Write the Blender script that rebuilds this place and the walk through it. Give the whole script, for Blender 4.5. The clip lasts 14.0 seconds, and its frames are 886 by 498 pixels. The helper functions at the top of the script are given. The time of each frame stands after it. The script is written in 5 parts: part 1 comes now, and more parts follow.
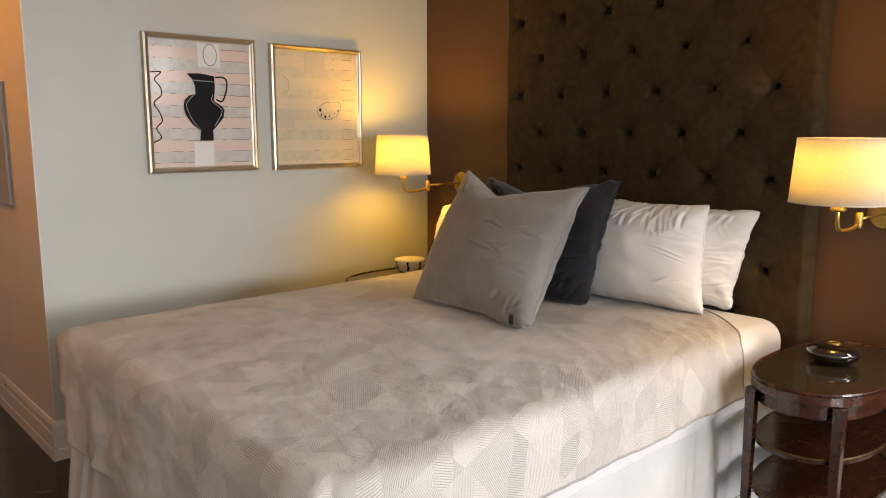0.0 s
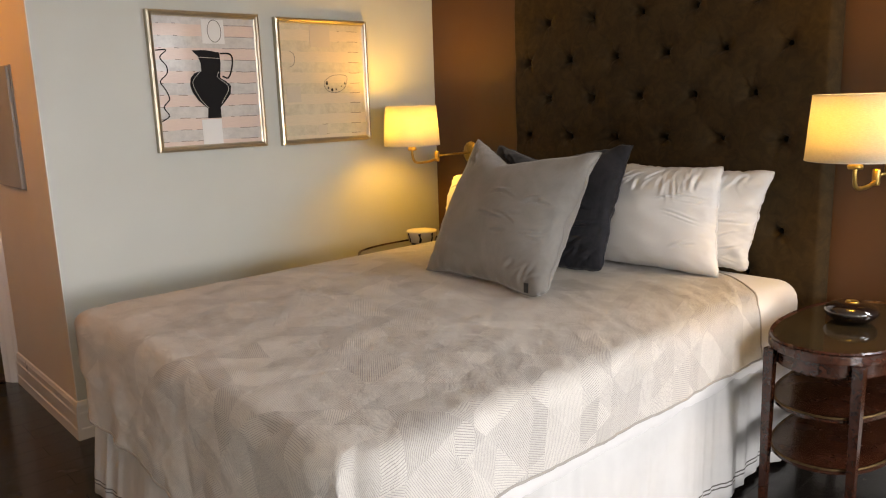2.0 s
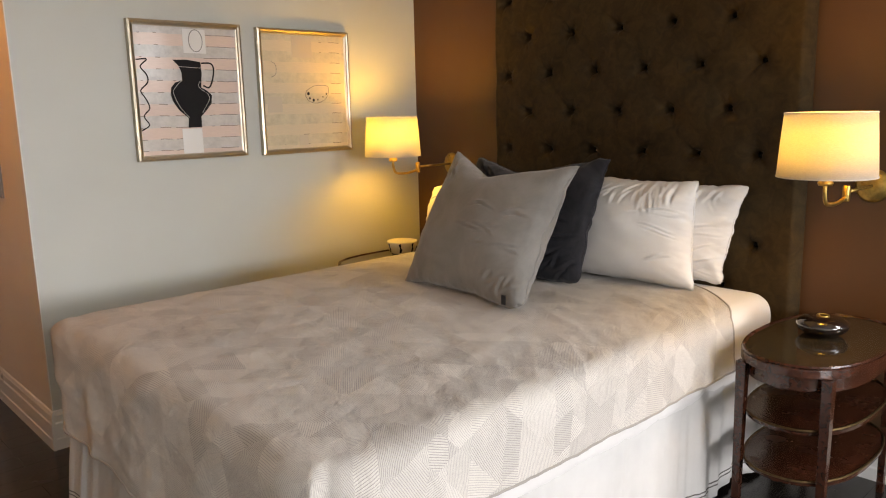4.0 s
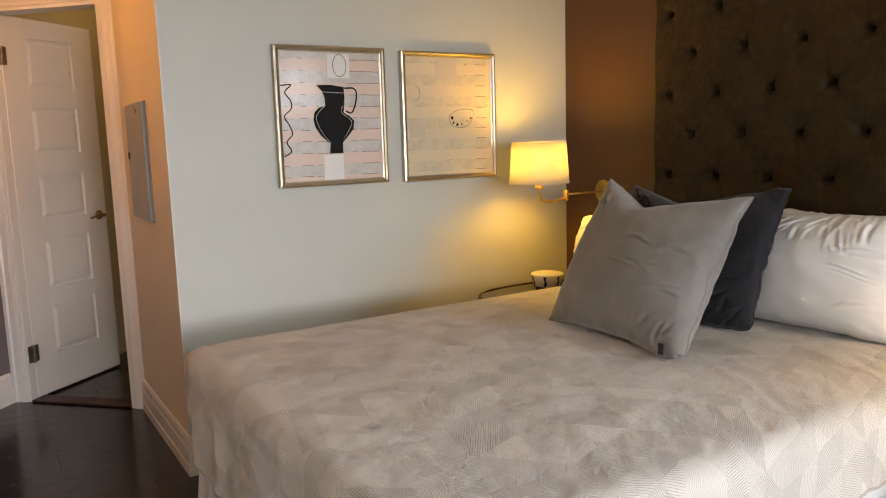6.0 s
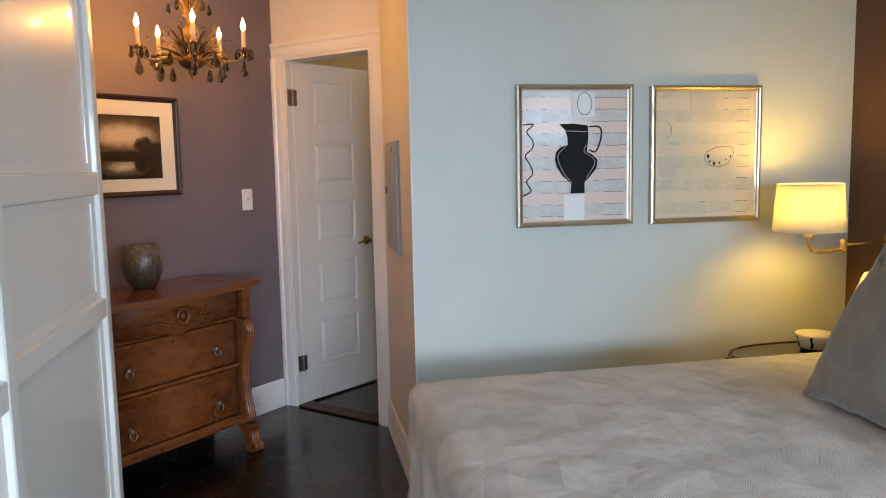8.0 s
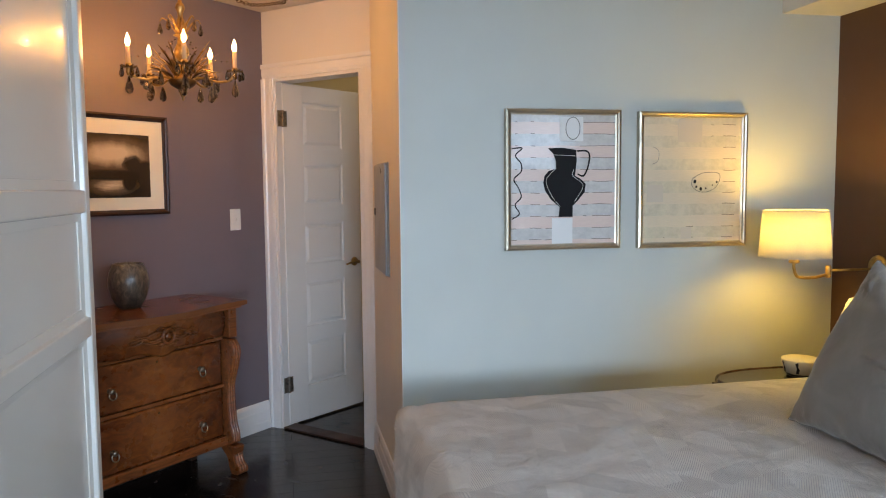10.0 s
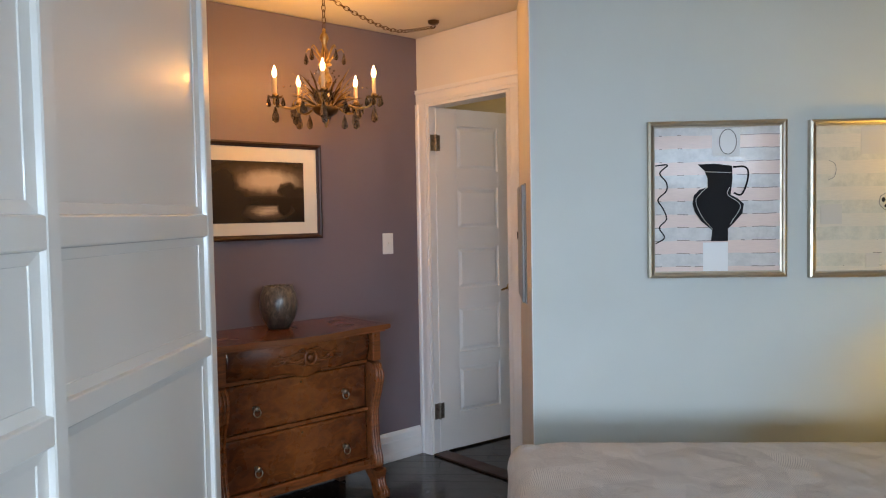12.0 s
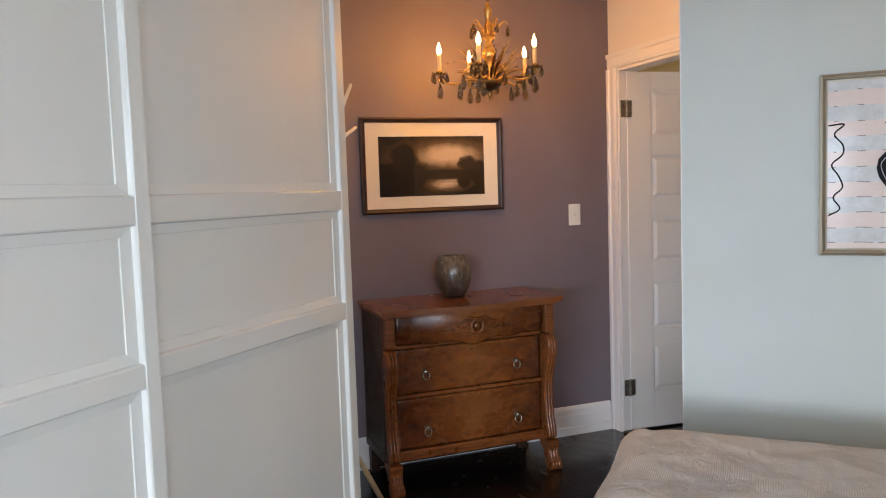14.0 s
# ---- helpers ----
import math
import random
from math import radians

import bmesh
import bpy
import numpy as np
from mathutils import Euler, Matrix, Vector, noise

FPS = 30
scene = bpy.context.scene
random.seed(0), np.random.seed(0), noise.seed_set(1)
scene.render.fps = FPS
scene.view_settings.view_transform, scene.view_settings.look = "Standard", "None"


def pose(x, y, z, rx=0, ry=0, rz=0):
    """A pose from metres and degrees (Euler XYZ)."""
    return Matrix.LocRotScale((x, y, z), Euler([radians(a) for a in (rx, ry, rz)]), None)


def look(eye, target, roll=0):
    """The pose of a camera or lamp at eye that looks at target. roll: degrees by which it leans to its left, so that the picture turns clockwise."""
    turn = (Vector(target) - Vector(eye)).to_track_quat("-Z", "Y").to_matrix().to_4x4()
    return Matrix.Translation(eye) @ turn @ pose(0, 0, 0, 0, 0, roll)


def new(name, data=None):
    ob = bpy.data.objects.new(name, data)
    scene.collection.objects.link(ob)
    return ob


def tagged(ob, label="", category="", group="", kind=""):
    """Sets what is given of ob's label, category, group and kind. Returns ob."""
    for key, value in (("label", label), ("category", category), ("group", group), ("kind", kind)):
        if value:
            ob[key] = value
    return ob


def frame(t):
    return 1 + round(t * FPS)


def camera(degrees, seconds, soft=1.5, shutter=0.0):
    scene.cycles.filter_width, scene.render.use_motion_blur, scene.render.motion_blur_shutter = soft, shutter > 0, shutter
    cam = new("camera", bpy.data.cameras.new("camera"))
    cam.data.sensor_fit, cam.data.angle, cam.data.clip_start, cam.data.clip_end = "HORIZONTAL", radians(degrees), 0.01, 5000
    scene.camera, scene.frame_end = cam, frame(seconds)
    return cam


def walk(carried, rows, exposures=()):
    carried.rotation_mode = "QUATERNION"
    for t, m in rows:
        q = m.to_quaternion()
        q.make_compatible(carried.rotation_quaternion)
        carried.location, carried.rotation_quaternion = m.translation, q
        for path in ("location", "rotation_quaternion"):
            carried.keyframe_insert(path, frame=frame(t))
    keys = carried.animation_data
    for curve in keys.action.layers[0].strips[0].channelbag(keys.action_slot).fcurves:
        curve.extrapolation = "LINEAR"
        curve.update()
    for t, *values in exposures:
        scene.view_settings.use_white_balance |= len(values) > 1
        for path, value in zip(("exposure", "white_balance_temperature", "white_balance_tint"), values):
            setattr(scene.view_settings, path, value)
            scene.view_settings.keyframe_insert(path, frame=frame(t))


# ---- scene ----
cam = camera(60.6, 14.0, soft=1.1)
PATH = [
    (0, (-1.26, -3.188, 1.326), (0.077, -1.732, 1.018), 0.0),
    (0.5, (-1.281, -3.199, 1.324), (0.015, -1.714, 0.984), 0.2),
    (1, (-1.298, -3.186, 1.315), (-0.03, -1.682, 0.956), -0.5),
    (1.5, (-1.287, -3.166, 1.313), (-0.024, -1.661, 0.935), -1.6),
    (2, (-1.264, -3.176, 1.324), (0.043, -1.712, 0.941), -1.9),
    (2.2, (-1.262, -3.188, 1.32), (0.071, -1.744, 0.946), -1.8),
    (4.3, (-1.259, -3.204, 1.341), (0.081, -1.764, 0.979), -1.2),
    (4.5, (-1.254, -3.207, 1.341), (0.061, -1.742, 0.99), -1.1),
    (5, (-1.252, -3.202, 1.344), (-0.005, -1.673, 1.015), -1.3),
    (5.5, (-1.195, -3.164, 1.339), (-0.038, -1.563, 1.03), -1.5),
    (6, (-1.099, -3.027, 1.336), (-0.056, -1.346, 1.046), -1.7),
    (6.5, (-1.04, -2.955, 1.354), (-0.107, -1.204, 1.103), -1.8),
    (7, (-0.96, -2.954, 1.368), (-0.306, -1.076, 1.159), 0.7),
    (7.5, (-0.909, -2.997, 1.387), (-0.445, -1.064, 1.161), -0.1),
    (7.7, (-0.904, -3.005, 1.407), (-0.523, -1.055, 1.178), -1.2),
    (9.8, (-0.912, -3.015, 1.417), (-0.516, -1.061, 1.262), -0.7),
    (10, (-0.906, -3.01, 1.41), (-0.494, -1.059, 1.249), -0.5),
    (10.5, (-0.874, -2.999, 1.413), (-0.468, -1.048, 1.244), -0.1),
    (11, (-0.819, -2.983, 1.4), (-0.508, -1.013, 1.245), 0.0),
    (11.5, (-0.727, -2.902, 1.413), (-0.641, -0.908, 1.287), -0.6),
    (12, (-0.618, -2.883, 1.398), (-0.728, -0.888, 1.309), -1.0),
    (12.5, (-0.468, -2.902, 1.393), (-0.858, -0.946, 1.254), -0.2),
    (13, (-0.341, -2.877, 1.386), (-0.853, -0.951, 1.222), -0.4),
    (13.5, (-0.229, -2.818, 1.394), (-0.853, -0.924, 1.236), -0.8),
    (14, (-0.115, -2.771, 1.401), (-0.93, -0.951, 1.247), -1.9),
]
walk(cam, [(t, look(eye, target, roll)) for t, eye, target, roll in PATH],
     exposures=[(0, 0.04, 11200, 33), (5.6, 0.04, 11200, 33), (7.0, 0.18, 8300, 24), (10, 0.07, 7350, 21), (12, 0.06, 7350, 21), (13, 0.23, 8100, 25), (14, 0.26, 8200, 25)])

# ---- light ----
world = bpy.data.worlds.new("sky")
scene.world = world
world.use_nodes = True
wn = world.node_tree
sky = wn.nodes.new("ShaderNodeTexSky")
sky.sky_type = "NISHITA"
sky.sun_disc = False
sky.sun_elevation, sky.sun_rotation = radians(38), radians(20)
wn.links.new(sky.outputs[0], wn.nodes["Background"].inputs[0])
wn.nodes["Background"].inputs[1].default_value = 0.05


def lamp(name, kind, m, energy, color, **k):
    d = bpy.data.lights.new(name, kind)
    d.energy, d.color = energy, color
    if "size" in k:
        d.shape, d.size, d.size_y = "RECTANGLE", k["size"], k["size_y"]
    if "spread" in k:
        d.spread = k["spread"]
    if "radius" in k:
        d.shadow_soft_size = k["radius"]
    if "angle" in k:
        d.angle = k["angle"]
    ob = new(name, d)
    ob.matrix_world = m
    return ob


WARM = (1.0, 0.69, 0.12)
# sun on the far side of the building, in the sky's direction
lamp("sun", "SUN", look((2, 6, 6), (0, 0, 0)), 2.5, (1.0, 0.95, 0.88), angle=radians(0.5))
# daylight of the two windows out of view, one beyond the bed and one behind the walker
lamp("east_window_daylight", "AREA", look((1.53, -4.5, 1.84), (-1.6, -4.0, -0.80)), 118, (0.47, 0.73, 1.0), size=2.4, size_y=0.55, spread=radians(165))
lamp("south_window_daylight", "AREA", look((-0.65, -8.63, 1.42), (-0.75, -5.4, -1.40)), 300, (0.475, 0.732, 1.0), size=2.7, size_y=1.6, spread=radians(110))
LAMP_L, LAMP_R = (1.165, -0.25), (1.15, -2.32)
for (x, y), power in ((LAMP_L, 13), (LAMP_R, 8.5)):
    lamp("bedside_bulb", "POINT", pose(x, y, 1.230), power, WARM, radius=0.06)
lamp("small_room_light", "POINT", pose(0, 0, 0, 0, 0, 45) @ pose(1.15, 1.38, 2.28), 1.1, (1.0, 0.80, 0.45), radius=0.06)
CH = Vector((-1.315, 0.485, 0.0))
CH_NEAR = Vector((0.279, -0.960, 0)).normalized()
CH_RIGHT = Vector((0.960, 0.279, 0)).normalized()
CH_ARMS = []
for k in range(5):
    a = radians(-7 + 72 * k)
    CH_ARMS.append(math.cos(a) * CH_NEAR + math.sin(a) * CH_RIGHT)
for d in CH_ARMS:
    p = CH + d * 0.225
    lamp("candle_glow", "POINT", pose(p.x, p.y, 2.025), 2.8, (1.0, 0.48, 0.10), radius=0.012)


# ---- materials ----
class Mat:
    """A node material with short ways to wire it."""

    def __init__(self, name):
        self.m = bpy.data.materials.new(name)
        self.m.use_nodes = True
        self.t = self.m.node_tree
        self.b = self.t.nodes["Principled BSDF"]

    def node(self, kind, **k):
        n = self.t.nodes.new(kind)
        for key, v in k.items():
            if key in n.inputs:
                n.inputs[key].default_value = v
        return n

    def link(self, a, b):
        self.t.links.new(a, b)

    def coords(self, which="Object"):
        return self.node("ShaderNodeTexCoord").outputs[which]

    def stretch(self, vec, scale, rot=(0, 0, 0)):
        n = self.node("ShaderNodeMapping", Scale=scale, Rotation=rot)
        self.link(vec, n.inputs["Vector"])
        return n.outputs[0]

    def noise(self, vec, scale, detail=4, rough=0.55, distort=0.0):
        n = self.node("ShaderNodeTexNoise", Scale=scale, Detail=detail, Roughness=rough, Distortion=distort)
        self.link(vec, n.inputs["Vector"])
        return n.outputs["Fac"]

    def ramp(self, fac, stops):
        n = self.node("ShaderNodeValToRGB")
        e = n.color_ramp.elements
        while len(e) < len(stops):
            e.new(0.5)
        for el, (p, c) in zip(e, stops):
            el.position = p
            el.color = (*c, 1) if len(c) == 3 else c
        self.link(fac, n.inputs[0])
        return n.outputs[0]

    def math(self, op, a, b=None, c=None):
        n = self.node("ShaderNodeMath")
        n.operation = op
        for i, v in enumerate((a, b, c)):
            if v is None:
                continue
            if isinstance(v, (int, float)):
                n.inputs[i].default_value = v
            else:
                self.link(v, n.inputs[i])
        return n.outputs[0]

    def mix(self, fac, a, b, kind="MIX"):
        n = self.node("ShaderNodeMix")
        n.data_type, n.blend_type = "RGBA", kind
        for i, v in ((0, fac), (6, a), (7, b)):
            if isinstance(v, (int, float)):
                n.inputs[i].default_value = v
            elif isinstance(v, tuple):
                n.inputs[i].default_value = (*v, 1)
            else:
                self.link(v, n.inputs[i])
        return n.outputs[2]

    def split(self, vec):
        n = self.node("ShaderNodeSeparateXYZ")
        self.link(vec, n.inputs[0])
        return n.outputs

    def out(self, color=None, rough=None, metal=None, bump=None, dist=0.002, strength=0.5, **k):
        for key, v in (("Base Color", color), ("Roughness", rough), ("Metallic", metal)):
            if v is None:
                continue
            if isinstance(v, (int, float)):
                self.b.inputs[key].default_value = v
            elif isinstance(v, tuple):
                self.b.inputs[key].default_value = (*v, 1)
            else:
                self.link(v, self.b.inputs[key])
        for key, v in k.items():
            self.b.inputs[key.replace("_", " ")].default_value = v
        if bump is not None:
            n = self.node("ShaderNodeBump", Strength=strength, Distance=dist)
            self.link(bump, n.inputs["Height"])
            self.link(n.outputs[0], self.b.inputs["Normal"])
        return self.m


def shade(c, f):
    return tuple(min(1, v * f) for v in c)


def paint(name, c, rough=0.55, grain=220, dist=0.0006):
    m = Mat(name)
    v = m.coords()
    big = m.noise(v, 1.3, 3)
    fine = m.noise(v, grain, 2)
    col = m.ramp(big, [(0.3, shade(c, 0.95)), (0.7, shade(c, 1.03))])
    r = m.ramp(m.noise(v, 6, 3), [(0.3, (rough - 0.05,) * 3), (0.7, (rough + 0.06,) * 3)])
    return m.out(col, r, bump=fine, dist=dist, strength=0.35)


def wood(name, dark, light, rough=0.3, scale=(1.5, 14, 14), coat=0.3, burl=0.0, vary=0.2, relief=0.3):
    m = Mat(name)
    v = m.stretch(m.coords(), scale)
    g = m.noise(v, 3.0, 6, 0.6, 1.2 + burl)
    fine = m.noise(m.stretch(m.coords(), tuple(s * 6 for s in scale)), 6, 3)
    col = m.ramp(g, [(0.28, dark), (0.5, tuple((a + b) / 2 for a, b in zip(dark, light))), (0.72, light)])
    col = m.mix(m.ramp(fine, [(0.4, (0, 0, 0)), (0.7, (0.3,) * 3)]), col, shade(dark, 0.6))
    info = m.node("ShaderNodeObjectInfo")
    tone = m.math("MULTIPLY_ADD", info.outputs["Random"], vary, 1.0 - vary / 2)
    hsv = m.node("ShaderNodeHueSaturation")
    m.link(tone, hsv.inputs["Value"])
    m.link(col, hsv.inputs["Color"])
    r = m.ramp(m.noise(m.coords(), 9, 4), [(0.3, (rough - 0.06,) * 3), (0.7, (rough + 0.1,) * 3)])
    return m.out(hsv.outputs[0], r, bump=fine, dist=0.0006, strength=relief, Coat_Weight=coat * 0.5, Coat_Roughness=0.12)


def metal(name, c, rough=0.25, spots=40, worn=0.55):
    m = Mat(name)
    n = m.noise(m.coords(), spots, 5)
    col = m.ramp(n, [(0.3, shade(c, worn)), (0.65, c)])
    r = m.ramp(n, [(0.3, (min(1, rough + 0.22),) * 3), (0.7, (rough,) * 3)])
    return m.out(col, r, 1.0, bump=n, dist=0.0004, strength=0.25)


def cloth(name, c, c2=None, rough=0.85, weave=900, sheen=0.25, mott=5.0, dist=0.0008, span=(0.3, 0.72)):
    m = Mat(name)
    v = m.coords()
    col = m.ramp(m.noise(v, mott, 6, 0.62, 0.8), [(span[0], c2 or shade(c, 0.86)), (span[1], c)])
    w = m.noise(v, weave, 2)
    wr = m.noise(v, 26, 4, 0.6, 0.6)
    h = m.math("ADD", m.math("MULTIPLY", w, 0.35), wr)
    return m.out(col, rough, bump=h, dist=dist * 3, strength=0.35, Sheen_Weight=sheen, Sheen_Roughness=0.4, Specular_IOR_Level=0.22)


MAT = {}
MAT["wall_pale"] = paint("pale_green_grey_paint", (0.52, 0.535, 0.49))
MAT["wall_white"] = paint("off_white_paint", (0.74, 0.70, 0.64))
MAT["wall_purple"] = paint("mauve_paint", (0.170, 0.136, 0.150))
MAT["wall_brown"] = paint("chocolate_paint", (0.088, 0.037, 0.0135), rough=0.5)
MAT["wall_cream"] = paint("cream_paint", (0.68, 0.60, 0.40))
MAT["ceiling"] = paint("ceiling_paint", (0.68, 0.66, 0.635), rough=0.8, grain=90, dist=0.002)
MAT["trim"] = paint("white_trim_paint", (0.78, 0.77, 0.75), rough=0.32)
MAT["door_paint"] = paint("white_door_paint", (0.80, 0.79, 0.76), rough=0.38)
MAT["plastic"] = paint("white_plastic", (0.75, 0.74, 0.70), rough=0.3)
MAT["floor"] = wood("espresso_floor", (0.011, 0.0082, 0.0072), (0.016, 0.012, 0.0105), rough=0.2, scale=(1.2, 16, 16), coat=0.25, vary=0.04, relief=0.02)
MAT["gap"] = Mat("floor_gap").out((0.004, 0.003, 0.003), 0.8)
MAT["walnut"] = wood("walnut_dresser", (0.10, 0.024, 0.0065), (0.34, 0.095, 0.023), rough=0.3)
# near-black walnut; on the dresser's sides the colour includes their shade
MAT["walnut_dark_and_shaded"] = wood("dark_and_shaded_walnut", (0.018, 0.0062, 0.003), (0.055, 0.019, 0.008), rough=0.46, coat=0.05)
MAT["mahogany"] = wood("mahogany_table", (0.020, 0.0052, 0.0026), (0.078, 0.019, 0.0085), rough=0.22, coat=0.5)
MAT["frame_wood"] = wood("dark_frame_wood", (0.014, 0.0042, 0.0025), (0.040, 0.012, 0.006), rough=0.4, coat=0.05)
MAT["stick"] = wood("pale_wood", (0.35, 0.22, 0.12), (0.55, 0.40, 0.24), rough=0.5, coat=0)
MAT["brass"] = metal("aged_brass", (0.60, 0.38, 0.12), 0.26)
MAT["bronze"] = metal("antique_bronze", (0.46, 0.30, 0.12), 0.27, 60)
MAT["bronze_dark"] = metal("dark_bronze", (0.17, 0.105, 0.05), 0.36, 60)
MAT["champagne"] = metal("champagne_frame", (0.50, 0.43, 0.335), 0.30, 12, 0.9)
MAT["steel"] = metal("satin_steel", (0.42, 0.38, 0.33), 0.35, 50)
MAT["panel_grey"] = paint("grey_enamel", (0.27, 0.27, 0.26), rough=0.32)
MAT["black"] = Mat("black_lacquer").out((0.01, 0.01, 0.011), 0.3)
MAT["grey_velvet"] = cloth("grey_velvet", (0.25, 0.237, 0.222), (0.188, 0.178, 0.167), sheen=0.45, mott=7, dist=0.0009)
# the charcoal cloth's strong mottling paints in highlights of crushed creases
MAT["dark_velvet"] = cloth("charcoal_velvet_painted_sheen", (0.034, 0.036, 0.044), (0.009, 0.009, 0.012), sheen=0.2, mott=7, dist=0.0005)
MAT["white_cotton"] = cloth("white_cotton", (0.70, 0.685, 0.67), (0.66, 0.645, 0.63), sheen=0.1, dist=0.0004)
MAT["board_velvet"] = cloth("brown_velvet", (0.054, 0.031, 0.0110), (0.028, 0.0160, 0.0060), rough=0.85, sheen=0.08, mott=22, span=(0.36, 0.68))
# button cloth far darker than the board: holds the shade of the tuft holes
MAT["button_velvet"] = cloth("shaded_button_velvet", (0.005, 0.0034, 0.002), rough=0.9, sheen=0.0)
MAT["hem"] = cloth("coverlet_hem", (0.36, 0.33, 0.30))
MAT["tape"] = cloth("pale_tape", (0.60, 0.56, 0.50))


def coverlet_material():
    m = Mat("geometric_coverlet")
    uv = m.node("ShaderNodeUVMap")
    uv.uv_map = "metres"
    v = m.stretch(uv.outputs[0], (1, 1, 1))
    p = m.split(v)
    # straight seams in three directions cut the cloth into triangles and slivers
    cuts = m.node("ShaderNodeCombineXYZ")
    for i, (deg, gap, off) in enumerate(((14, 0.095, 0.1), (71, 0.11, 0.3), (133, 0.125, 0.7))):
        a = radians(deg)
        d = m.math("ADD", m.math("MULTIPLY", p[0], math.cos(a) / gap), m.math("MULTIPLY", p[1], math.sin(a) / gap))
        sway = m.math("MULTIPLY", m.math("SINE", m.math("MULTIPLY", d, 2.4)), 0.28)
        m.link(m.math("FLOOR", m.math("ADD", m.math("ADD", d, sway), off)), cuts.inputs[i])
    white = m.node("ShaderNodeTexWhiteNoise")
    m.link(cuts.outputs[0], white.inputs["Vector"])
    cell = m.split(white.outputs["Color"])
    ang = m.math("MULTIPLY", m.math("FLOOR", m.math("MULTIPLY", cell[0], 5)), math.pi / 5)
    along = m.math("ADD", m.math("MULTIPLY", p[0], m.math("COSINE", ang)), m.math("MULTIPLY", p[1], m.math("SINE", ang)))
    wave = m.math("SINE", m.math("MULTIPLY", along, 2 * math.pi / 0.0056))
    line = m.ramp(wave, [(0.50, (0, 0, 0)), (0.85, (1, 1, 1))])
    tone = m.math("MULTIPLY_ADD", cell[1], 0.4, 0.6)
    amount = m.math("MULTIPLY", line, m.math("MULTIPLY", tone, 0.62))
    base = m.ramp(cell[2], [(0.0, (0.475, 0.44, 0.405)), (1.0, (0.62, 0.58, 0.535))])
    col = m.mix(amount, base, (0.12, 0.12, 0.13))
    big = m.noise(v, 3, 4)
    col = m.mix(m.ramp(big, [(0.35, (0, 0, 0)), (0.75, (0.10,) * 3)]), col, (0.33, 0.30, 0.27))
    h = m.math("ADD", m.math("MULTIPLY", line, -0.35), m.math("MULTIPLY", m.noise(v, 16, 5, 0.62, 1.2), 2.2))
    return m.out(col, 0.85, bump=h, dist=0.005, strength=0.6, Sheen_Weight=0.15)


def skirt_material():
    m = Mat("white_bed_skirt")
    v = m.coords()
    z = m.split(v)[2]
    s1 = m.math("COMPARE", z, 0.075, 0.0025)
    s2 = m.math("COMPARE", z, 0.062, 0.0025)
    base = m.ramp(m.noise(v, 6, 4), [(0.3, (0.50, 0.49, 0.475)), (0.7, (0.57, 0.56, 0.545))])
    col = m.mix(m.math("MAXIMUM", s1, s2), base, (0.10, 0.09, 0.085))
    return m.out(col, 0.9, bump=m.noise(v, 500, 2), dist=0.0008, strength=0.3)


def shade_material():
    m = Mat("linen_lampshade")
    v = m.stretch(m.coords(), (60, 60, 420))
    n = m.noise(v, 2.0, 3)
    col = m.ramp(n, [(0.3, (0.48, 0.47, 0.45)), (0.7, (0.60, 0.59, 0.57))])
    m.out(col, 0.9)
    tr = m.node("ShaderNodeBsdfTranslucent")
    m.link(col, tr.inputs[0])
    mx = m.node("ShaderNodeMixShader", Fac=0.6)
    m.link(m.b.outputs[0], mx.inputs[1])
    m.link(tr.outputs[0], mx.inputs[2])
    m.link(mx.outputs[0], m.t.nodes["Material Output"].inputs[0])
    return m.m


def glass(name, c, rough=0.02, ior=1.45):
    return Mat(name).out(c, rough, Transmission_Weight=1.0, IOR=ior)


def glow(name, c, power):
    return Mat(name).out(c, 0.4, Emission_Color=(*c, 1), Emission_Strength=power)


MAT["coverlet"] = coverlet_material()
MAT["skirt"] = skirt_material()
MAT["shade"] = shade_material()
MAT["crystal"] = glass("smoky_crystal", (0.30, 0.235, 0.16), 0.02, 1.55)
MAT["dark_glass"] = Mat("dark_brown_glass").out((0.012, 0.006, 0.005), 0.05, Coat_Weight=1.0)
MAT["table_glass"] = Mat("smoked_table_glass").out((0.030, 0.022, 0.013), 0.04, Coat_Weight=0.6, Coat_Roughness=0.02)
MAT["flame"] = glow("candle_bulb_glow", (1.0, 0.62, 0.28), 22)
MAT["candle"] = Mat("candle_sleeve").out((0.62, 0.46, 0.26), 0.5, Subsurface_Weight=0.1)
MAT["pane"] = glass("window_glass", (1, 1, 1), 0.0)


def stoneware():
    m = Mat("mottled_stoneware")
    v = m.coords()
    a = m.noise(m.stretch(v, (1.6, 1.6, 0.8)), 22, 6, 0.65, 1.4)
    z = m.split(v)[2]
    col = m.ramp(a, [(0.30, (0.035, 0.026, 0.020)), (0.45, (0.095, 0.074, 0.056)), (0.58, (0.175, 0.135, 0.095)), (0.74, (0.27, 0.24, 0.20))])
    band = m.ramp(z, [(0.02, (0.25,) * 3), (0.10, (0.75,) * 3), (0.17, (1, 1, 1))])
    col = m.mix(1.0, col, band, "MULTIPLY")
    return m.out(col, 0.28, bump=a, dist=0.002, strength=0.3)


MAT["stoneware"] = stoneware()


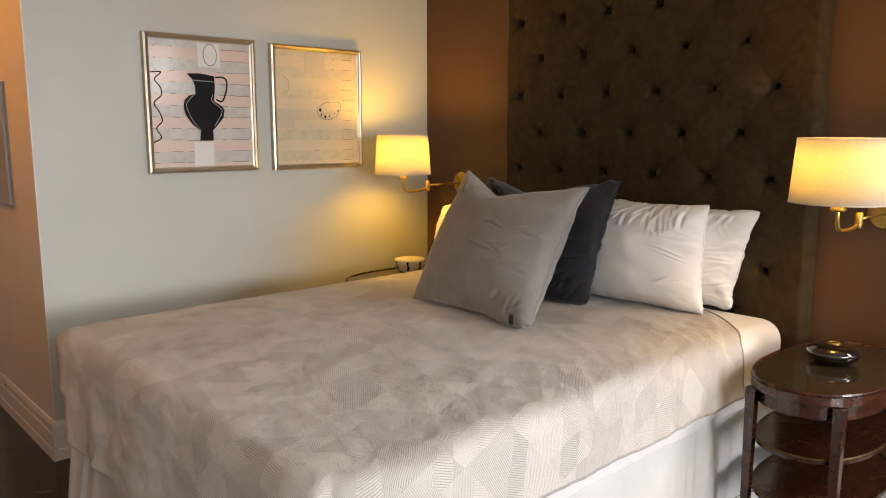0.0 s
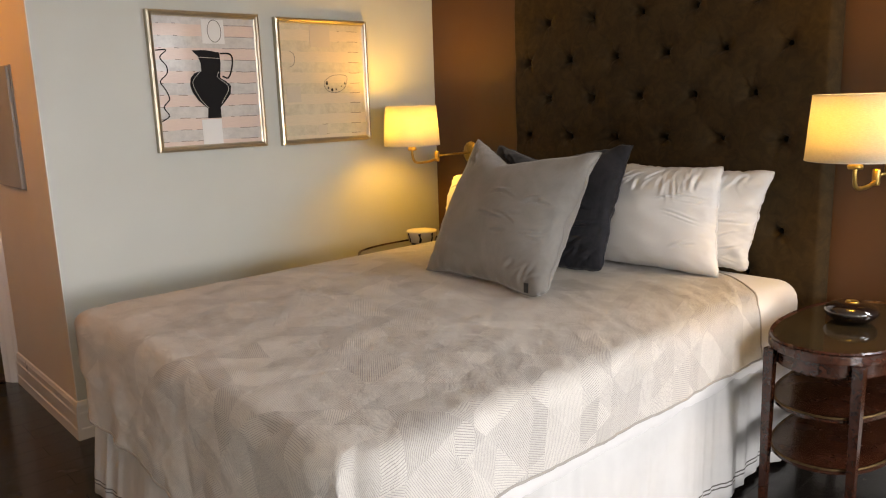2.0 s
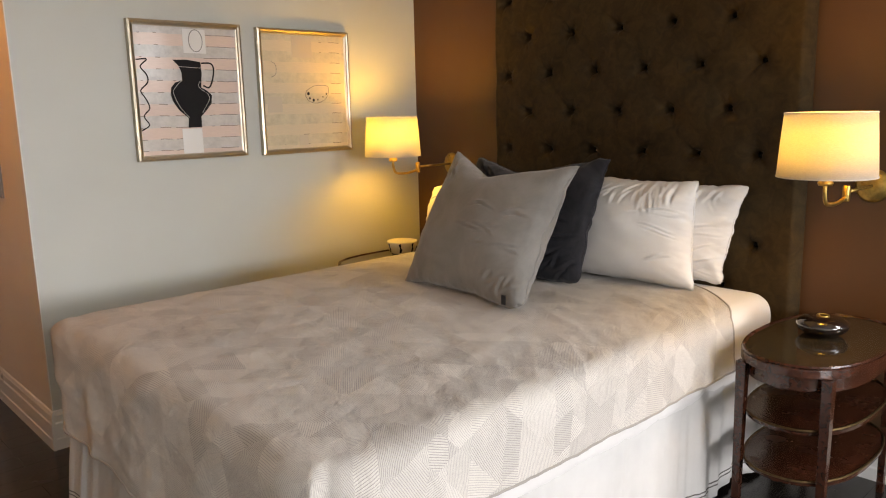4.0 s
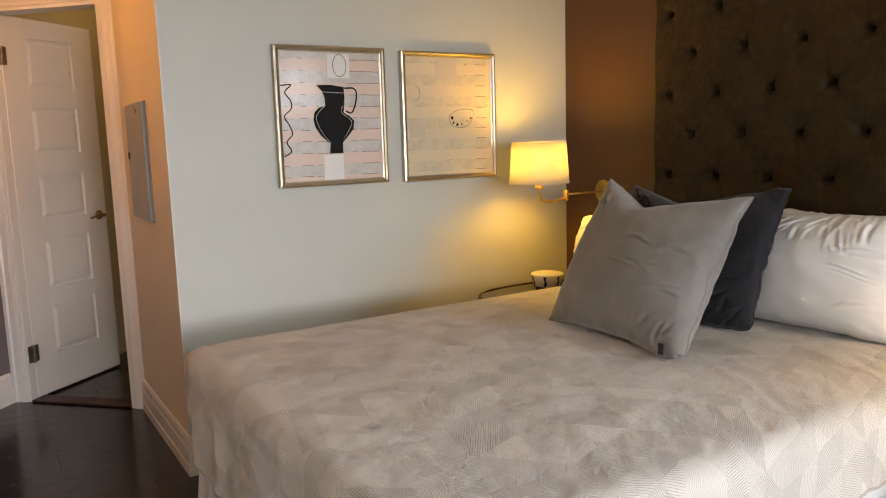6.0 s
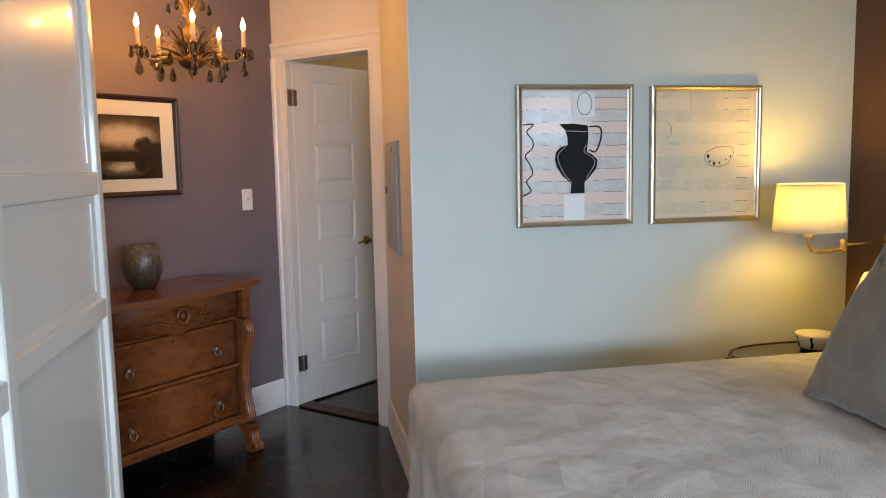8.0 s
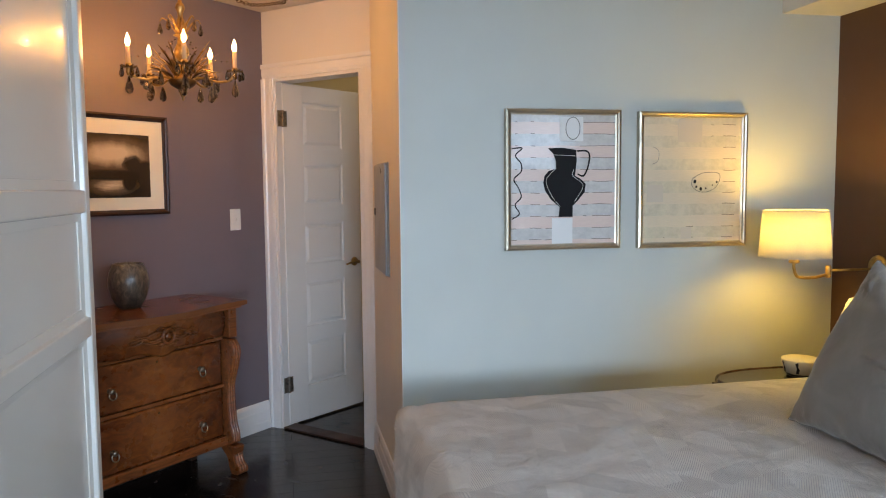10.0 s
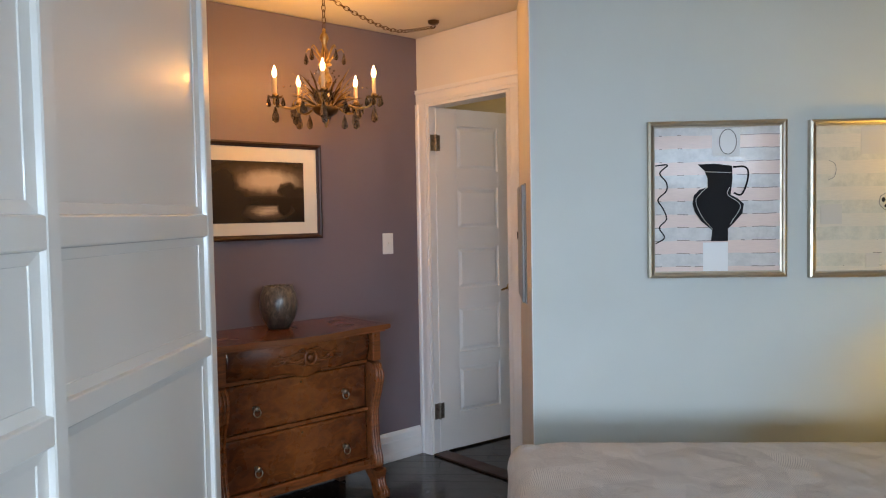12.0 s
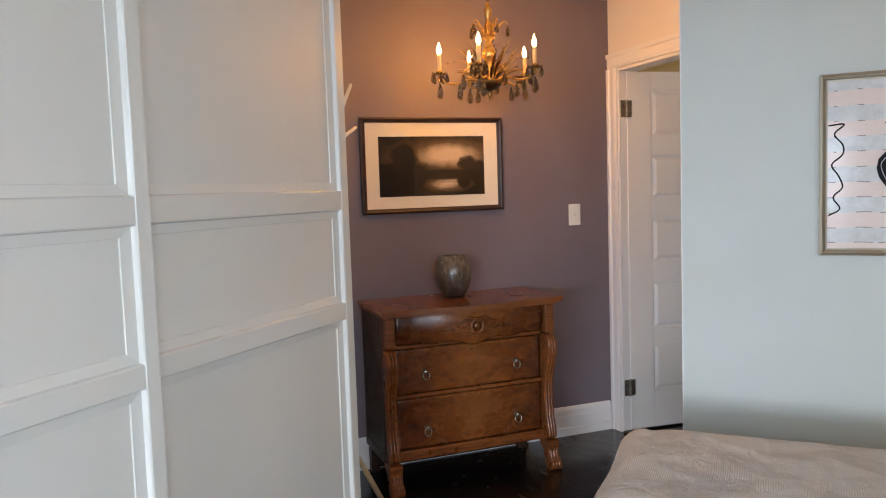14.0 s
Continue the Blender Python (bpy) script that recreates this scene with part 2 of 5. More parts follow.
def bands(name, odd, even, n, low=0.0, warm=None):
    """Painted boards: horizontal bands of two brushed tints."""
    m = Mat(name)
    v = m.coords()
    p = m.split(v)
    wob = m.math("MULTIPLY", m.noise(v, 9, 3), 0.012)
    f = m.math("MULTIPLY", m.math("ADD", p[2], wob), n / 0.54)
    step = m.math("GREATER_THAN", m.math("FRACT", m.math("MULTIPLY", f, 0.5)), 0.5)
    brush = m.noise(m.stretch(v, (7, 1, 60)), 4, 5, 0.65)
    a = m.ramp(brush, [(0.3, shade(odd, 0.9)), (0.7, odd)])
    b = m.ramp(m.noise(v, 26, 5, 0.7), [(0.35, shade(even, 0.8)), (0.62, even)])
    col = m.mix(step, a, b)
    edge = m.math("PINGPONG", f, 0.5)
    dash = m.noise(m.stretch(v, (9, 1, 0.5)), 1.0, 2)
    mark = m.math("MULTIPLY", m.math("LESS_THAN", edge, 0.03), m.math("GREATER_THAN", dash, 0.50 + low))
    col = m.mix(m.math("MULTIPLY", mark, 0.75), col, (0.10, 0.07, 0.05))
    return m.out(col, 0.42, bump=brush, dist=0.0006, strength=0.3, Coat_Weight=0.25, Coat_Roughness=0.08)


MAT["art_jug"] = bands("pink_and_grey_boards", (0.70, 0.525, 0.45), (0.57, 0.535, 0.50), 11)
MAT["art_bowl"] = bands("pale_beige_boards", (0.67, 0.55, 0.40), (0.62, 0.53, 0.385), 11, 0.08)
MAT["ink"] = Mat("black_ink").out((0.008, 0.007, 0.008), 0.7, Specular_IOR_Level=0.2)
MAT["ink_soft"] = Mat("grey_pencil").out((0.16, 0.15, 0.14), 0.6)
MAT["chalk"] = Mat("white_chalk").out((0.62, 0.60, 0.56), 0.7)
MAT["pale_patch"] = paint("pale_paint_patch", (0.70, 0.69, 0.67), rough=0.5)
MAT["tan_patch"] = paint("tan_paint_patch", (0.55, 0.46, 0.36), rough=0.5)
MAT["mat_board"] = paint("cream_mat_board", (0.74, 0.68, 0.55), rough=0.8)


def landscape():
    m = Mat("dusk_landscape_print")
    v = m.coords()
    p = m.split(v)

    def blob(cx, cz, rx, rz, warp=0.0):
        x = m.math("DIVIDE", m.math("SUBTRACT", p[0], cx), rx)
        z = m.math("DIVIDE", m.math("SUBTRACT", p[2], cz), rz)
        d = m.math("SQRT", m.math("ADD", m.math("MULTIPLY", x, x), m.math("MULTIPLY", z, z)))
        if warp:
            d = m.math("ADD", d, m.math("MULTIPLY", m.math("SUBTRACT", m.noise(v, 18, 5), 0.5), warp))
        return m.math("SMOOTH_MAX", m.math("SUBTRACT", 1.0, d), 0.0, 0.15)

    # a glowing cloud, a river below it, and dark trees on both banks
    cloud = m.math("ADD", m.math("MULTIPLY", blob(0.09, 0.055, 0.25, 0.085, 0.35), 0.62), m.math("MULTIPLY", blob(0.04, 0.03, 0.42, 0.15, 0.3), 0.30))
    streak = m.noise(m.stretch(v, (6, 1, 60)), 2.0, 3)
    water = m.math("MULTIPLY", blob(0.075, -0.098, 0.16, 0.050, 0.35), m.math("MULTIPLY_ADD", streak, 0.7, 0.35))
    light = m.math("ADD", cloud, water)

    def tree(cx, cz, rx, rz):
        return blob(cx, cz, rx, rz, 1.0)

    trees = m.math("MAXIMUM", tree(-0.155, 0.035, 0.075, 0.085), m.math("MAXIMUM", tree(0.185, 0.005, 0.055, 0.045), m.math("MAXIMUM", tree(0.245, -0.012, 0.075, 0.032), tree(-0.18, -0.05, 0.20, 0.075))))
    bank = m.math("MAXIMUM", blob(0.06, -0.048, 0.36, 0.028, 0.35), blob(0.17, -0.085, 0.045, 0.045, 0.6))
    dark = m.math("MINIMUM", m.math("MULTIPLY", m.math("MAXIMUM", trees, bank), 3.0), 0.93)
    light = m.math("MULTIPLY", light, m.math("SUBTRACT", 1.0, dark))
    light = m.math("ADD", light, m.math("MULTIPLY", m.math("SUBTRACT", m.noise(v, 30, 5), 0.5), 0.03))
    col = m.ramp(light, [(0.0, (0.013, 0.009, 0.006)), (0.30, (0.105, 0.070, 0.042)), (0.68, (0.62, 0.47, 0.31))])
    return m.out(col, 0.25, Coat_Weight=0.35, Coat_Roughness=0.03)


MAT["landscape"] = landscape()


# ---- building helpers ----
def part(name, bm, material, parent=None, label="", smooth=False):
    """Links a bmesh as one mesh object under a thing or a part."""
    me = bpy.data.meshes.new(name)
    bmesh.ops.recalc_face_normals(bm, faces=bm.faces)
    bm.to_mesh(me)
    bm.free()
    if smooth:
        me.shade_smooth()
    for m in material if isinstance(material, (list, tuple)) else [material]:
        me.materials.append(m)
    ob = new(name, me)
    if parent is not None:
        ob.parent = parent
    if label:
        ob["label"] = label
    return ob


def thing(name, m, label, category, group="", kind=""):
    ob = new(name)
    ob.empty_display_size = 0.1
    ob.matrix_world = m
    return tagged(ob, label, category, group, kind)


def box(x0, x1, y0, y1, z0, z1, bevel=0.0, seg=2, bm=None):
    bm = bm or bmesh.new()
    r = bmesh.ops.create_cube(bm, size=1)
    vs = r["verts"]
    bmesh.ops.scale(bm, vec=(x1 - x0, y1 - y0, z1 - z0), verts=vs)
    bmesh.ops.translate(bm, vec=((x0 + x1) / 2, (y0 + y1) / 2, (z0 + z1) / 2), verts=vs)
    if bevel:
        es = list({e for v in vs for e in v.link_edges})
        bmesh.ops.bevel(bm, geom=es, offset=bevel, segments=seg, profile=0.5, affect="EDGES")
    return bm


def prism(poly, a, b, axis="z", bevel=0.0):
    """A closed outline drawn out from a to b along an axis. For x: (y, z); for y: (x, z); for z: (x, y)."""
    bm = bmesh.new()

    def at(p, h):
        return {"x": (h, p[0], p[1]), "y": (p[0], h, p[1]), "z": (p[0], p[1], h)}[axis]

    lo = [bm.verts.new(at(p, a)) for p in poly]
    hi = [bm.verts.new(at(p, b)) for p in poly]
    n = len(poly)
    bm.faces.new(lo)
    bm.faces.new(hi)
    for i in range(n):
        bm.faces.new((lo[i], lo[(i + 1) % n], hi[(i + 1) % n], hi[i]))
    if bevel:
        bmesh.ops.bevel(bm, geom=list(bm.edges), offset=bevel, segments=2, profile=0.5, affect="EDGES")
    return bm


def lathe(profile, seg=28, bm=None, center=(0, 0, 0)):
    """Turns (radius, height) pairs about the z axis."""
    bm = bm or bmesh.new()
    rings = []
    for r, z in profile:
        if r < 1e-5:
            rings.append([bm.verts.new((center[0], center[1], center[2] + z))])
        else:
            rings.append([bm.verts.new((center[0] + r * math.cos(2 * math.pi * i / seg), center[1] + r * math.sin(2 * math.pi * i / seg),
                                        center[2] + z)) for i in range(seg)])
    for a, b in zip(rings, rings[1:]):
        for i in range(seg):
            j = (i + 1) % seg
            if len(a) == 1 and len(b) == 1:
                continue
            if len(a) == 1:
                bm.faces.new((a[0], b[i], b[j]))
            elif len(b) == 1:
                bm.faces.new((a[i], a[j], b[0]))
            else:
                bm.faces.new((a[i], a[j], b[j], b[i]))
    return bm


def tube(points, r, seg=8, bm=None, taper=1.0, closed=False):
    """A round bar along points; taper is the end radius over the first."""
    bm = bm or bmesh.new()
    pts = [Vector(p) for p in points]
    n = len(pts)
    rings = []
    up = Vector((0, 0, 1))
    side = None
    for i, p in enumerate(pts):
        if closed:
            d = pts[(i + 1) % n] - pts[i - 1]
        else:
            d = pts[min(i + 1, n - 1)] - pts[max(i - 1, 0)]
        d.normalize()
        if side is None:
            side = d.cross(up if abs(d.z) < 0.95 else Vector((1, 0, 0))).normalized()
        else:
            side = (side - d * side.dot(d)).normalized()
        other = d.cross(side)
        rr = r * (1 + (taper - 1) * i / max(1, n - 1))
        rings.append([bm.verts.new(p + rr * (math.cos(2 * math.pi * k / seg) * side + math.sin(2 * math.pi * k / seg) * other)) for k in range(seg)])
    for i in range(n if closed else n - 1):
        a, b = rings[i], rings[(i + 1) % n]
        for k in range(seg):
            bm.faces.new((a[k], a[(k + 1) % seg], b[(k + 1) % seg], b[k]))
    if not closed:
        bm.faces.new(rings[0])
        bm.faces.new(rings[-1])
    return bm


def curve_points(ctrl, n=16):
    """A smooth line through control points."""
    c = [Vector(p) for p in ctrl]
    c = [2 * c[0] - c[1]] + c + [2 * c[-1] - c[-2]]
    out = []
    for i in range(1, len(c) - 2):
        for k in range(n):
            t = k / n
            a, b, d, e = c[i - 1], c[i], c[i + 1], c[i + 2]
            out.append(0.5 * ((2 * b) + (d - a) * t + (2 * a - 5 * b + 4 * d - e) * t * t + (3 * b - a - 3 * d + e) * t ** 3))
    out.append(c[-2])
    return out


def sheet(fn, nu, nv, thick=0.0, uv=None):
    """A surface from fn(a, b) over the unit square; thick draws a second skin along the normals."""
    bm = bmesh.new()
    g = [[bm.verts.new(fn(i / nu, j / nv)) for j in range(nv + 1)] for i in range(nu + 1)]
    lay = bm.loops.layers.uv.new("metres") if uv else None
    for i in range(nu):
        for j in range(nv):
            f = bm.faces.new((g[i][j], g[i + 1][j], g[i + 1][j + 1], g[i][j + 1]))
            f.smooth = True
            if uv:
                for lp, (a, b) in zip(f.loops, ((i, j), (i + 1, j), (i + 1, j + 1), (i, j + 1))):
                    lp[lay].uv = uv(a / nu, b / nv)
    if thick:
        bmesh.ops.recalc_face_normals(bm, faces=bm.faces)
        bmesh.ops.solidify(bm, geom=list(bm.faces), thickness=thick)
        for f in bm.faces:
            f.smooth = True
    return bm


def oval(ax, ay, n=48, power=2.4):
    out = []
    for i in range(n):
        a = 2 * math.pi * i / n
        c, s = math.cos(a), math.sin(a)
        out.append((ax * math.copysign(abs(c) ** (2 / power), c), ay * math.copysign(abs(s) ** (2 / power), s)))
    return out


# ---- structure ----
A = pose(0, 0, 0, 0, 0, 45)  # the alcove's own axes: x along the mauve wall, y into it
CEIL = 2.42
ALC_Y, ALC_X = 1.797, 0.385  # mauve wall and door wall in the alcove's axes


def setting(name, bm, mat, label, category, m=None, smooth=False):
    ob = part(name, bm, mat, smooth=smooth)
    if m is not None:
        ob.matrix_world = m
    return tagged(ob, label, category, kind="structure")


setting("wall_north", box(-0.436, 1.575, 0.03, 0.15, 0, CEIL), MAT["wall_pale"], "pale grey-green painted bedroom wall with two framed pictures", "wall")
WY0, WY1, WZ0, WZ1 = -5.75, -3.25, 0.60, 2.12
bm = box(1.575, 1.72, WY1, 0.15, 0, CEIL)
box(1.575, 1.72, -8.85, WY0, 0, CEIL, bm=bm)
box(1.575, 1.72, WY0, WY1, 0, WZ0, bm=bm)
box(1.575, 1.72, WY0, WY1, WZ1, CEIL, bm=bm)
setting("wall_east", bm, MAT["wall_brown"], "chocolate brown painted wall behind the bed", "wall")
setting("wall_panel", box(-0.44, -0.32, 0.031, 0.985, 0, CEIL), MAT["wall_white"], "off-white painted side wall with a breaker panel", "wall")
setting("wall_mauve", box(-1.25, ALC_X, ALC_Y, ALC_Y + 0.12, 0, CEIL), MAT["wall_purple"], "matt mauve painted wall behind the dresser", "wall", A)
setting("wall_west", box(-2.24, -2.12, -8.85, 0.42, 0, CEIL), MAT["wall_white"], "off-white painted wall behind the wardrobe", "wall")
DOOR_A, DOOR_B, DOOR_H = 1.070, 1.712, 2.038  # the opening in the door wall, along the alcove's y
bm = box(ALC_X, ALC_X + 0.11, DOOR_B, ALC_Y, 0, CEIL)
box(ALC_X, ALC_X + 0.11, 0.985, DOOR_A, 0, CEIL, bm=bm)
box(ALC_X, ALC_X + 0.11, DOOR_A, DOOR_B, DOOR_H, CEIL, bm=bm)
setting("wall_door", bm, MAT["wall_white"], "off-white painted wall around the small room's door", "wall", A)
SX0, SX1, SZ0, SZ1 = -2.05, 0.75, 0.35, 2.25
bm = box(-2.12, SX0, -8.85, -8.7, 0, CEIL)
box(SX1, 1.574, -8.85, -8.7, 0, CEIL, bm=bm)
box(SX0, SX1, -8.85, -8.7, 0, SZ0, bm=bm)
box(SX0, SX1, -8.85, -8.7, SZ1, CEIL, bm=bm)
setting("wall_south", bm, MAT["wall_pale"], "pale painted wall at the bedroom's end", "wall")
win = tagged(part("window_2", box(SX0, SX1, -8.80, -8.76, SZ0, SZ0 + 0.05), MAT["trim"]), "wide white-framed window behind the walker", "window", kind="structure")
part("window_frame", box(SX0, SX1, -8.80, -8.76, SZ1 - 0.05, SZ1), MAT["trim"], win)
for x in (SX0, (SX0 + SX1) / 2 - 0.025, SX1 - 0.05):
    part("window_frame", box(x, x + 0.05, -8.80, -8.76, SZ0 + 0.05, SZ1 - 0.05), MAT["trim"], win)
for x in (SX0 + 0.05, (SX0 + SX1) / 2 + 0.025):
    p = part("pane", box(x, x + 1.325, -8.783, -8.777, SZ0 + 0.05, SZ1 - 0.05), MAT["pane"], win)
    p.visible_shadow = False
win = tagged(part("window_1", box(1.64, 1.68, WY0, WY1, WZ0, WZ0 + 0.05), MAT["trim"]), "wide white-framed bedroom window", "window", kind="structure")
part("window_frame", box(1.64, 1.68, WY0, WY1, WZ1 - 0.05, WZ1), MAT["trim"], win)
for y in (WY0, (WY0 + WY1) / 2 - 0.025, WY1 - 0.05):
    part("window_frame", box(1.64, 1.68, y, y + 0.05, WZ0 + 0.05, WZ1 - 0.05), MAT["trim"], win)
part("window_sill", box(1.50, 1.574, WY0 - 0.04, WY1 + 0.04, WZ0 - 0.04, WZ0 - 0.005, 0.006), MAT["trim"], win)
for y in (WY0 + 0.05, (WY0 + WY1) / 2 + 0.025):
    p = part("pane", box(1.657, 1.663, y, y + 1.175, WZ0 + 0.05, WZ1 - 0.05), MAT["pane"], win)
    p.visible_shadow = False
setting("ceiling", box(-2.24, 1.72, -8.85, 2.9, CEIL + 0.004, CEIL + 0.12), MAT["ceiling"], "white textured ceiling", "ceiling")
setting("soffit", box(1.28, 1.574, -8.69, 0.029, 2.165, CEIL), MAT["ceiling"], "white boxed soffit above the bed's head", "soffit")

# the small room behind the door
bm = box(ALC_X + 0.11, 2.1, 1.81, 1.93, 0, CEIL)
setting("wall_closet_back", bm, MAT["wall_cream"], "cream painted wall of the small room", "wall", A)
setting("wall_closet_side", box(ALC_X + 0.11, 2.1, 0.86, 0.98, 0, CEIL), MAT["wall_cream"], "cream painted wall of the small room", "wall", A)
setting("wall_closet_end", box(2.0, 2.1, 0.98, 1.81, 0, CEIL), MAT["wall_cream"], "cream painted end wall of the small room", "wall", A)


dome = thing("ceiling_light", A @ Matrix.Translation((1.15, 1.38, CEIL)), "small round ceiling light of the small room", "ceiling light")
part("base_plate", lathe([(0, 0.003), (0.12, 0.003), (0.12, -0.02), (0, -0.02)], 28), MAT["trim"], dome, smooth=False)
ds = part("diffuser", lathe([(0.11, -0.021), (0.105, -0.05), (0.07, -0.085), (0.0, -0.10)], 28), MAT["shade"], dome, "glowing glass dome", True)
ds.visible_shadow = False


def profile_run(name, x0, x1, face, h, label, m):
    """A stepped baseboard along x whose back lies on y = face and which looks to -y."""
    poly = [(face, 0), (face - 0.016, 0), (face - 0.016, 0.045), (face - 0.013, 0.05), (face - 0.013, h - 0.055), (face - 0.010, h - 0.048),
            (face - 0.010, h - 0.02), (face - 0.005, h - 0.004), (face, h)]
    bm = prism(poly, x0, x1, "x")
    return setting(name, bm, MAT["trim"], label, "baseboard", m)


BB = 0.165
profile_run("baseboard_north", -0.44, 1.56, 0.03, BB, "white stepped baseboard along the pale wall", None)
profile_run("baseboard_mauve", -1.2, 0.36, ALC_Y, BB, "white stepped baseboard along the mauve wall", A)
profile_run("baseboard_panel", -0.965, -0.014, 0.0, BB, "white stepped baseboard below the breaker panel", Matrix.Translation((-0.44, 0, 0)) @ pose(0, 0, 0, 0, 0, -90))
profile_run("baseboard_closet", -2.0, -0.5, 0.0, BB, "white baseboard in the small room", A @ Matrix.Translation((0, 0.98, 0)) @ pose(0, 0, 0, 0, 0, 180))
profile_run("baseboard_east", -0.03, 8.7, 0.0, BB, "white stepped baseboard along the brown wall", Matrix.Translation((1.575, 0, 0)) @ pose(0, 0, 0, 0, 0, -90))


# ---- the door and its casing ----
def casing():
    w, t = 0.082, 0.02
    poly = lambda a, s: [(ALC_X, a), (ALC_X - 0.008, a), (ALC_X - 0.010, a + s * 0.012), (ALC_X - 0.013, a + s * 0.02), (ALC_X - 0.013, a + s * 0.055),
                         (ALC_X - 0.020, a + s * 0.062), (ALC_X - 0.020, a + s * w), (ALC_X, a + s * w)]
    ob = setting("trim_door", prism(poly(DOOR_B, 1), 0, DOOR_H, "z"), MAT["trim"], "white moulded casing round the open door", "trim", A)
    part("casing_side", prism(poly(DOOR_A, -1), 0, DOOR_H, "z"), MAT["trim"], ob)
    head = [(p[0], p[1]) for p in poly(DOOR_H, 1)]
    bm = bmesh.new()
    lo = [bm.verts.new((p[0], DOOR_A - w, p[1])) for p in head]
    hi = [bm.verts.new((p[0], DOOR_B + w, p[1])) for p in head]
    bm.faces.new(lo), bm.faces.new(hi)
    for i in range(len(head)):
        j = (i + 1) % len(head)
        bm.faces.new((lo[i], lo[j], hi[j], hi[i]))
    part("casing_head", bm, MAT["trim"], ob)
    part("jamb", box(ALC_X - 0.002, ALC_X + 0.112, DOOR_B - 0.018, DOOR_B - 0.001, 0, DOOR_H - 0.018), MAT["trim"], ob)
    part("jamb", box(ALC_X - 0.002, ALC_X + 0.112, DOOR_A + 0.001, DOOR_A + 0.018, 0, DOOR_H - 0.018), MAT["trim"], ob)
    part("jamb", box(ALC_X - 0.002, ALC_X + 0.112, DOOR_A + 0.001, DOOR_B - 0.001, DOOR_H - 0.018, DOOR_H - 0.001), MAT["trim"], ob)
    return ob


casing()
setting("threshold", box(ALC_X - 0.01, ALC_X + 0.09, DOOR_A + 0.02, DOOR_B - 0.02, 0.002, 0.012, 0.004), MAT["walnut_dark_and_shaded"], "dark wooden threshold strip in the doorway", "threshold", A)

# the open leaf stands along the alcove's x, hinged at the mauve side
HX, HY = ALC_X + 0.045, DOOR_B - 0.022
LEAF = 0.615
leaf = thing("door_1", A @ Matrix.Translation((HX, HY, 0)) @ pose(0, 0, 0, 0, 0, -5.5), "white five-panel door standing open into the small room", "door", kind="structure")
part("door_core", box(0.0, LEAF, 0.013, 0.022, 0.012, 2.018), MAT["door_paint"], leaf)
ST = 0.15
PANELS = [(0.222, 0.493), (0.580, 0.852), (0.960, 1.204), (1.316, 1.558), (1.660, 1.920)]
for x0, x1 in ((0.0, ST), (LEAF - ST, LEAF)):
    part("stile", box(x0, x1, 0.0, 0.035, 0.012, 2.018, 0.002), MAT["door_paint"], leaf)
zs = list(zip([0.012] + [p[1] for p in PANELS], [p[0] for p in PANELS] + [2.018]))
for z0, z1 in zs:
    part("rail", box(ST, LEAF - ST, 0.0, 0.035, z0, z1), MAT["door_paint"], leaf)
for z0, z1 in PANELS:
    # raised field with a wide sloped border on both faces
    bm = bmesh.new()
    ring = [[bm.verts.new((x, y, z)) for x, z in ((ST + g, z0 + g), (LEAF - ST - g, z0 + g), (LEAF - ST - g, z1 - g), (ST + g, z1 - g))]
            for g, y in ((0.030, 0.003), (0.010, 0.0125), (0.010, 0.0225), (0.030, 0.032))]
    bm.faces.new(ring[0]), bm.faces.new(ring[3])
    for a, b in zip(ring, ring[1:]):
        for i in range(4):
            bm.faces.new((a[i], a[(i + 1) % 4], b[(i + 1) % 4], b[i]))
    part("panel", bm, MAT["door_paint"], leaf)
hd = part("door_handle", lathe([(0.0, 0.0), (0.028, 0.0), (0.028, 0.006), (0.02, 0.011), (0.011, 0.013), (0.010, 0.045), (0.0, 0.047)], 20), MAT["bronze"], leaf, "antique brass lever handle", True)
hd.matrix_local = Matrix.Translation((LEAF - 0.06, 0.0, 0.945)) @ pose(0, 0, 0, 90, 0, 0)
lev = part("lever", tube(curve_points([(0, 0, 0.042), (-0.04, 0.004, 0.046), (-0.085, -0.004, 0.044), (-0.108, -0.010, 0.042)], 6), 0.008, 8, taper=0.7), MAT["bronze"], hd, smooth=True)
for z in (0.255, 1.815):
    h = part("hinge", tube([(0, 0, -0.048), (0, 0, 0.048)], 0.007, 8), MAT["steel"], leaf, "satin nickel butt hinge")
    h.matrix_local = Matrix.Translation((-0.004, -0.006, z))
    part("hinge_plate", box(0.001, 0.032, 0.0025, 0.0055, -0.046, 0.046, 0.001), MAT["steel"], h)
    part("hinge_plate", box(-0.036, -0.001, 0.0025, 0.0055, -0.046, 0.046, 0.001), MAT["steel"], h)

# ---- wall fittings ----
pan = thing("breaker_panel", pose(-0.44, 0.545, 1.27), "flush grey metal breaker panel door with a small latch", "breaker panel")
part("panel_frame", box(-0.006, 0.0, -0.195, 0.195, -0.258, 0.258, 0.002), MAT["panel_grey"], pan)
part("panel_door", box(-0.020, -0.006, -0.19, 0.19, -0.252, 0.252, 0.004), MAT["panel_grey"], pan)
part("latch", box(-0.025, -0.019, 0.145, 0.168, 0.01, 0.045, 0.003), MAT["black"], pan, "small black latch")

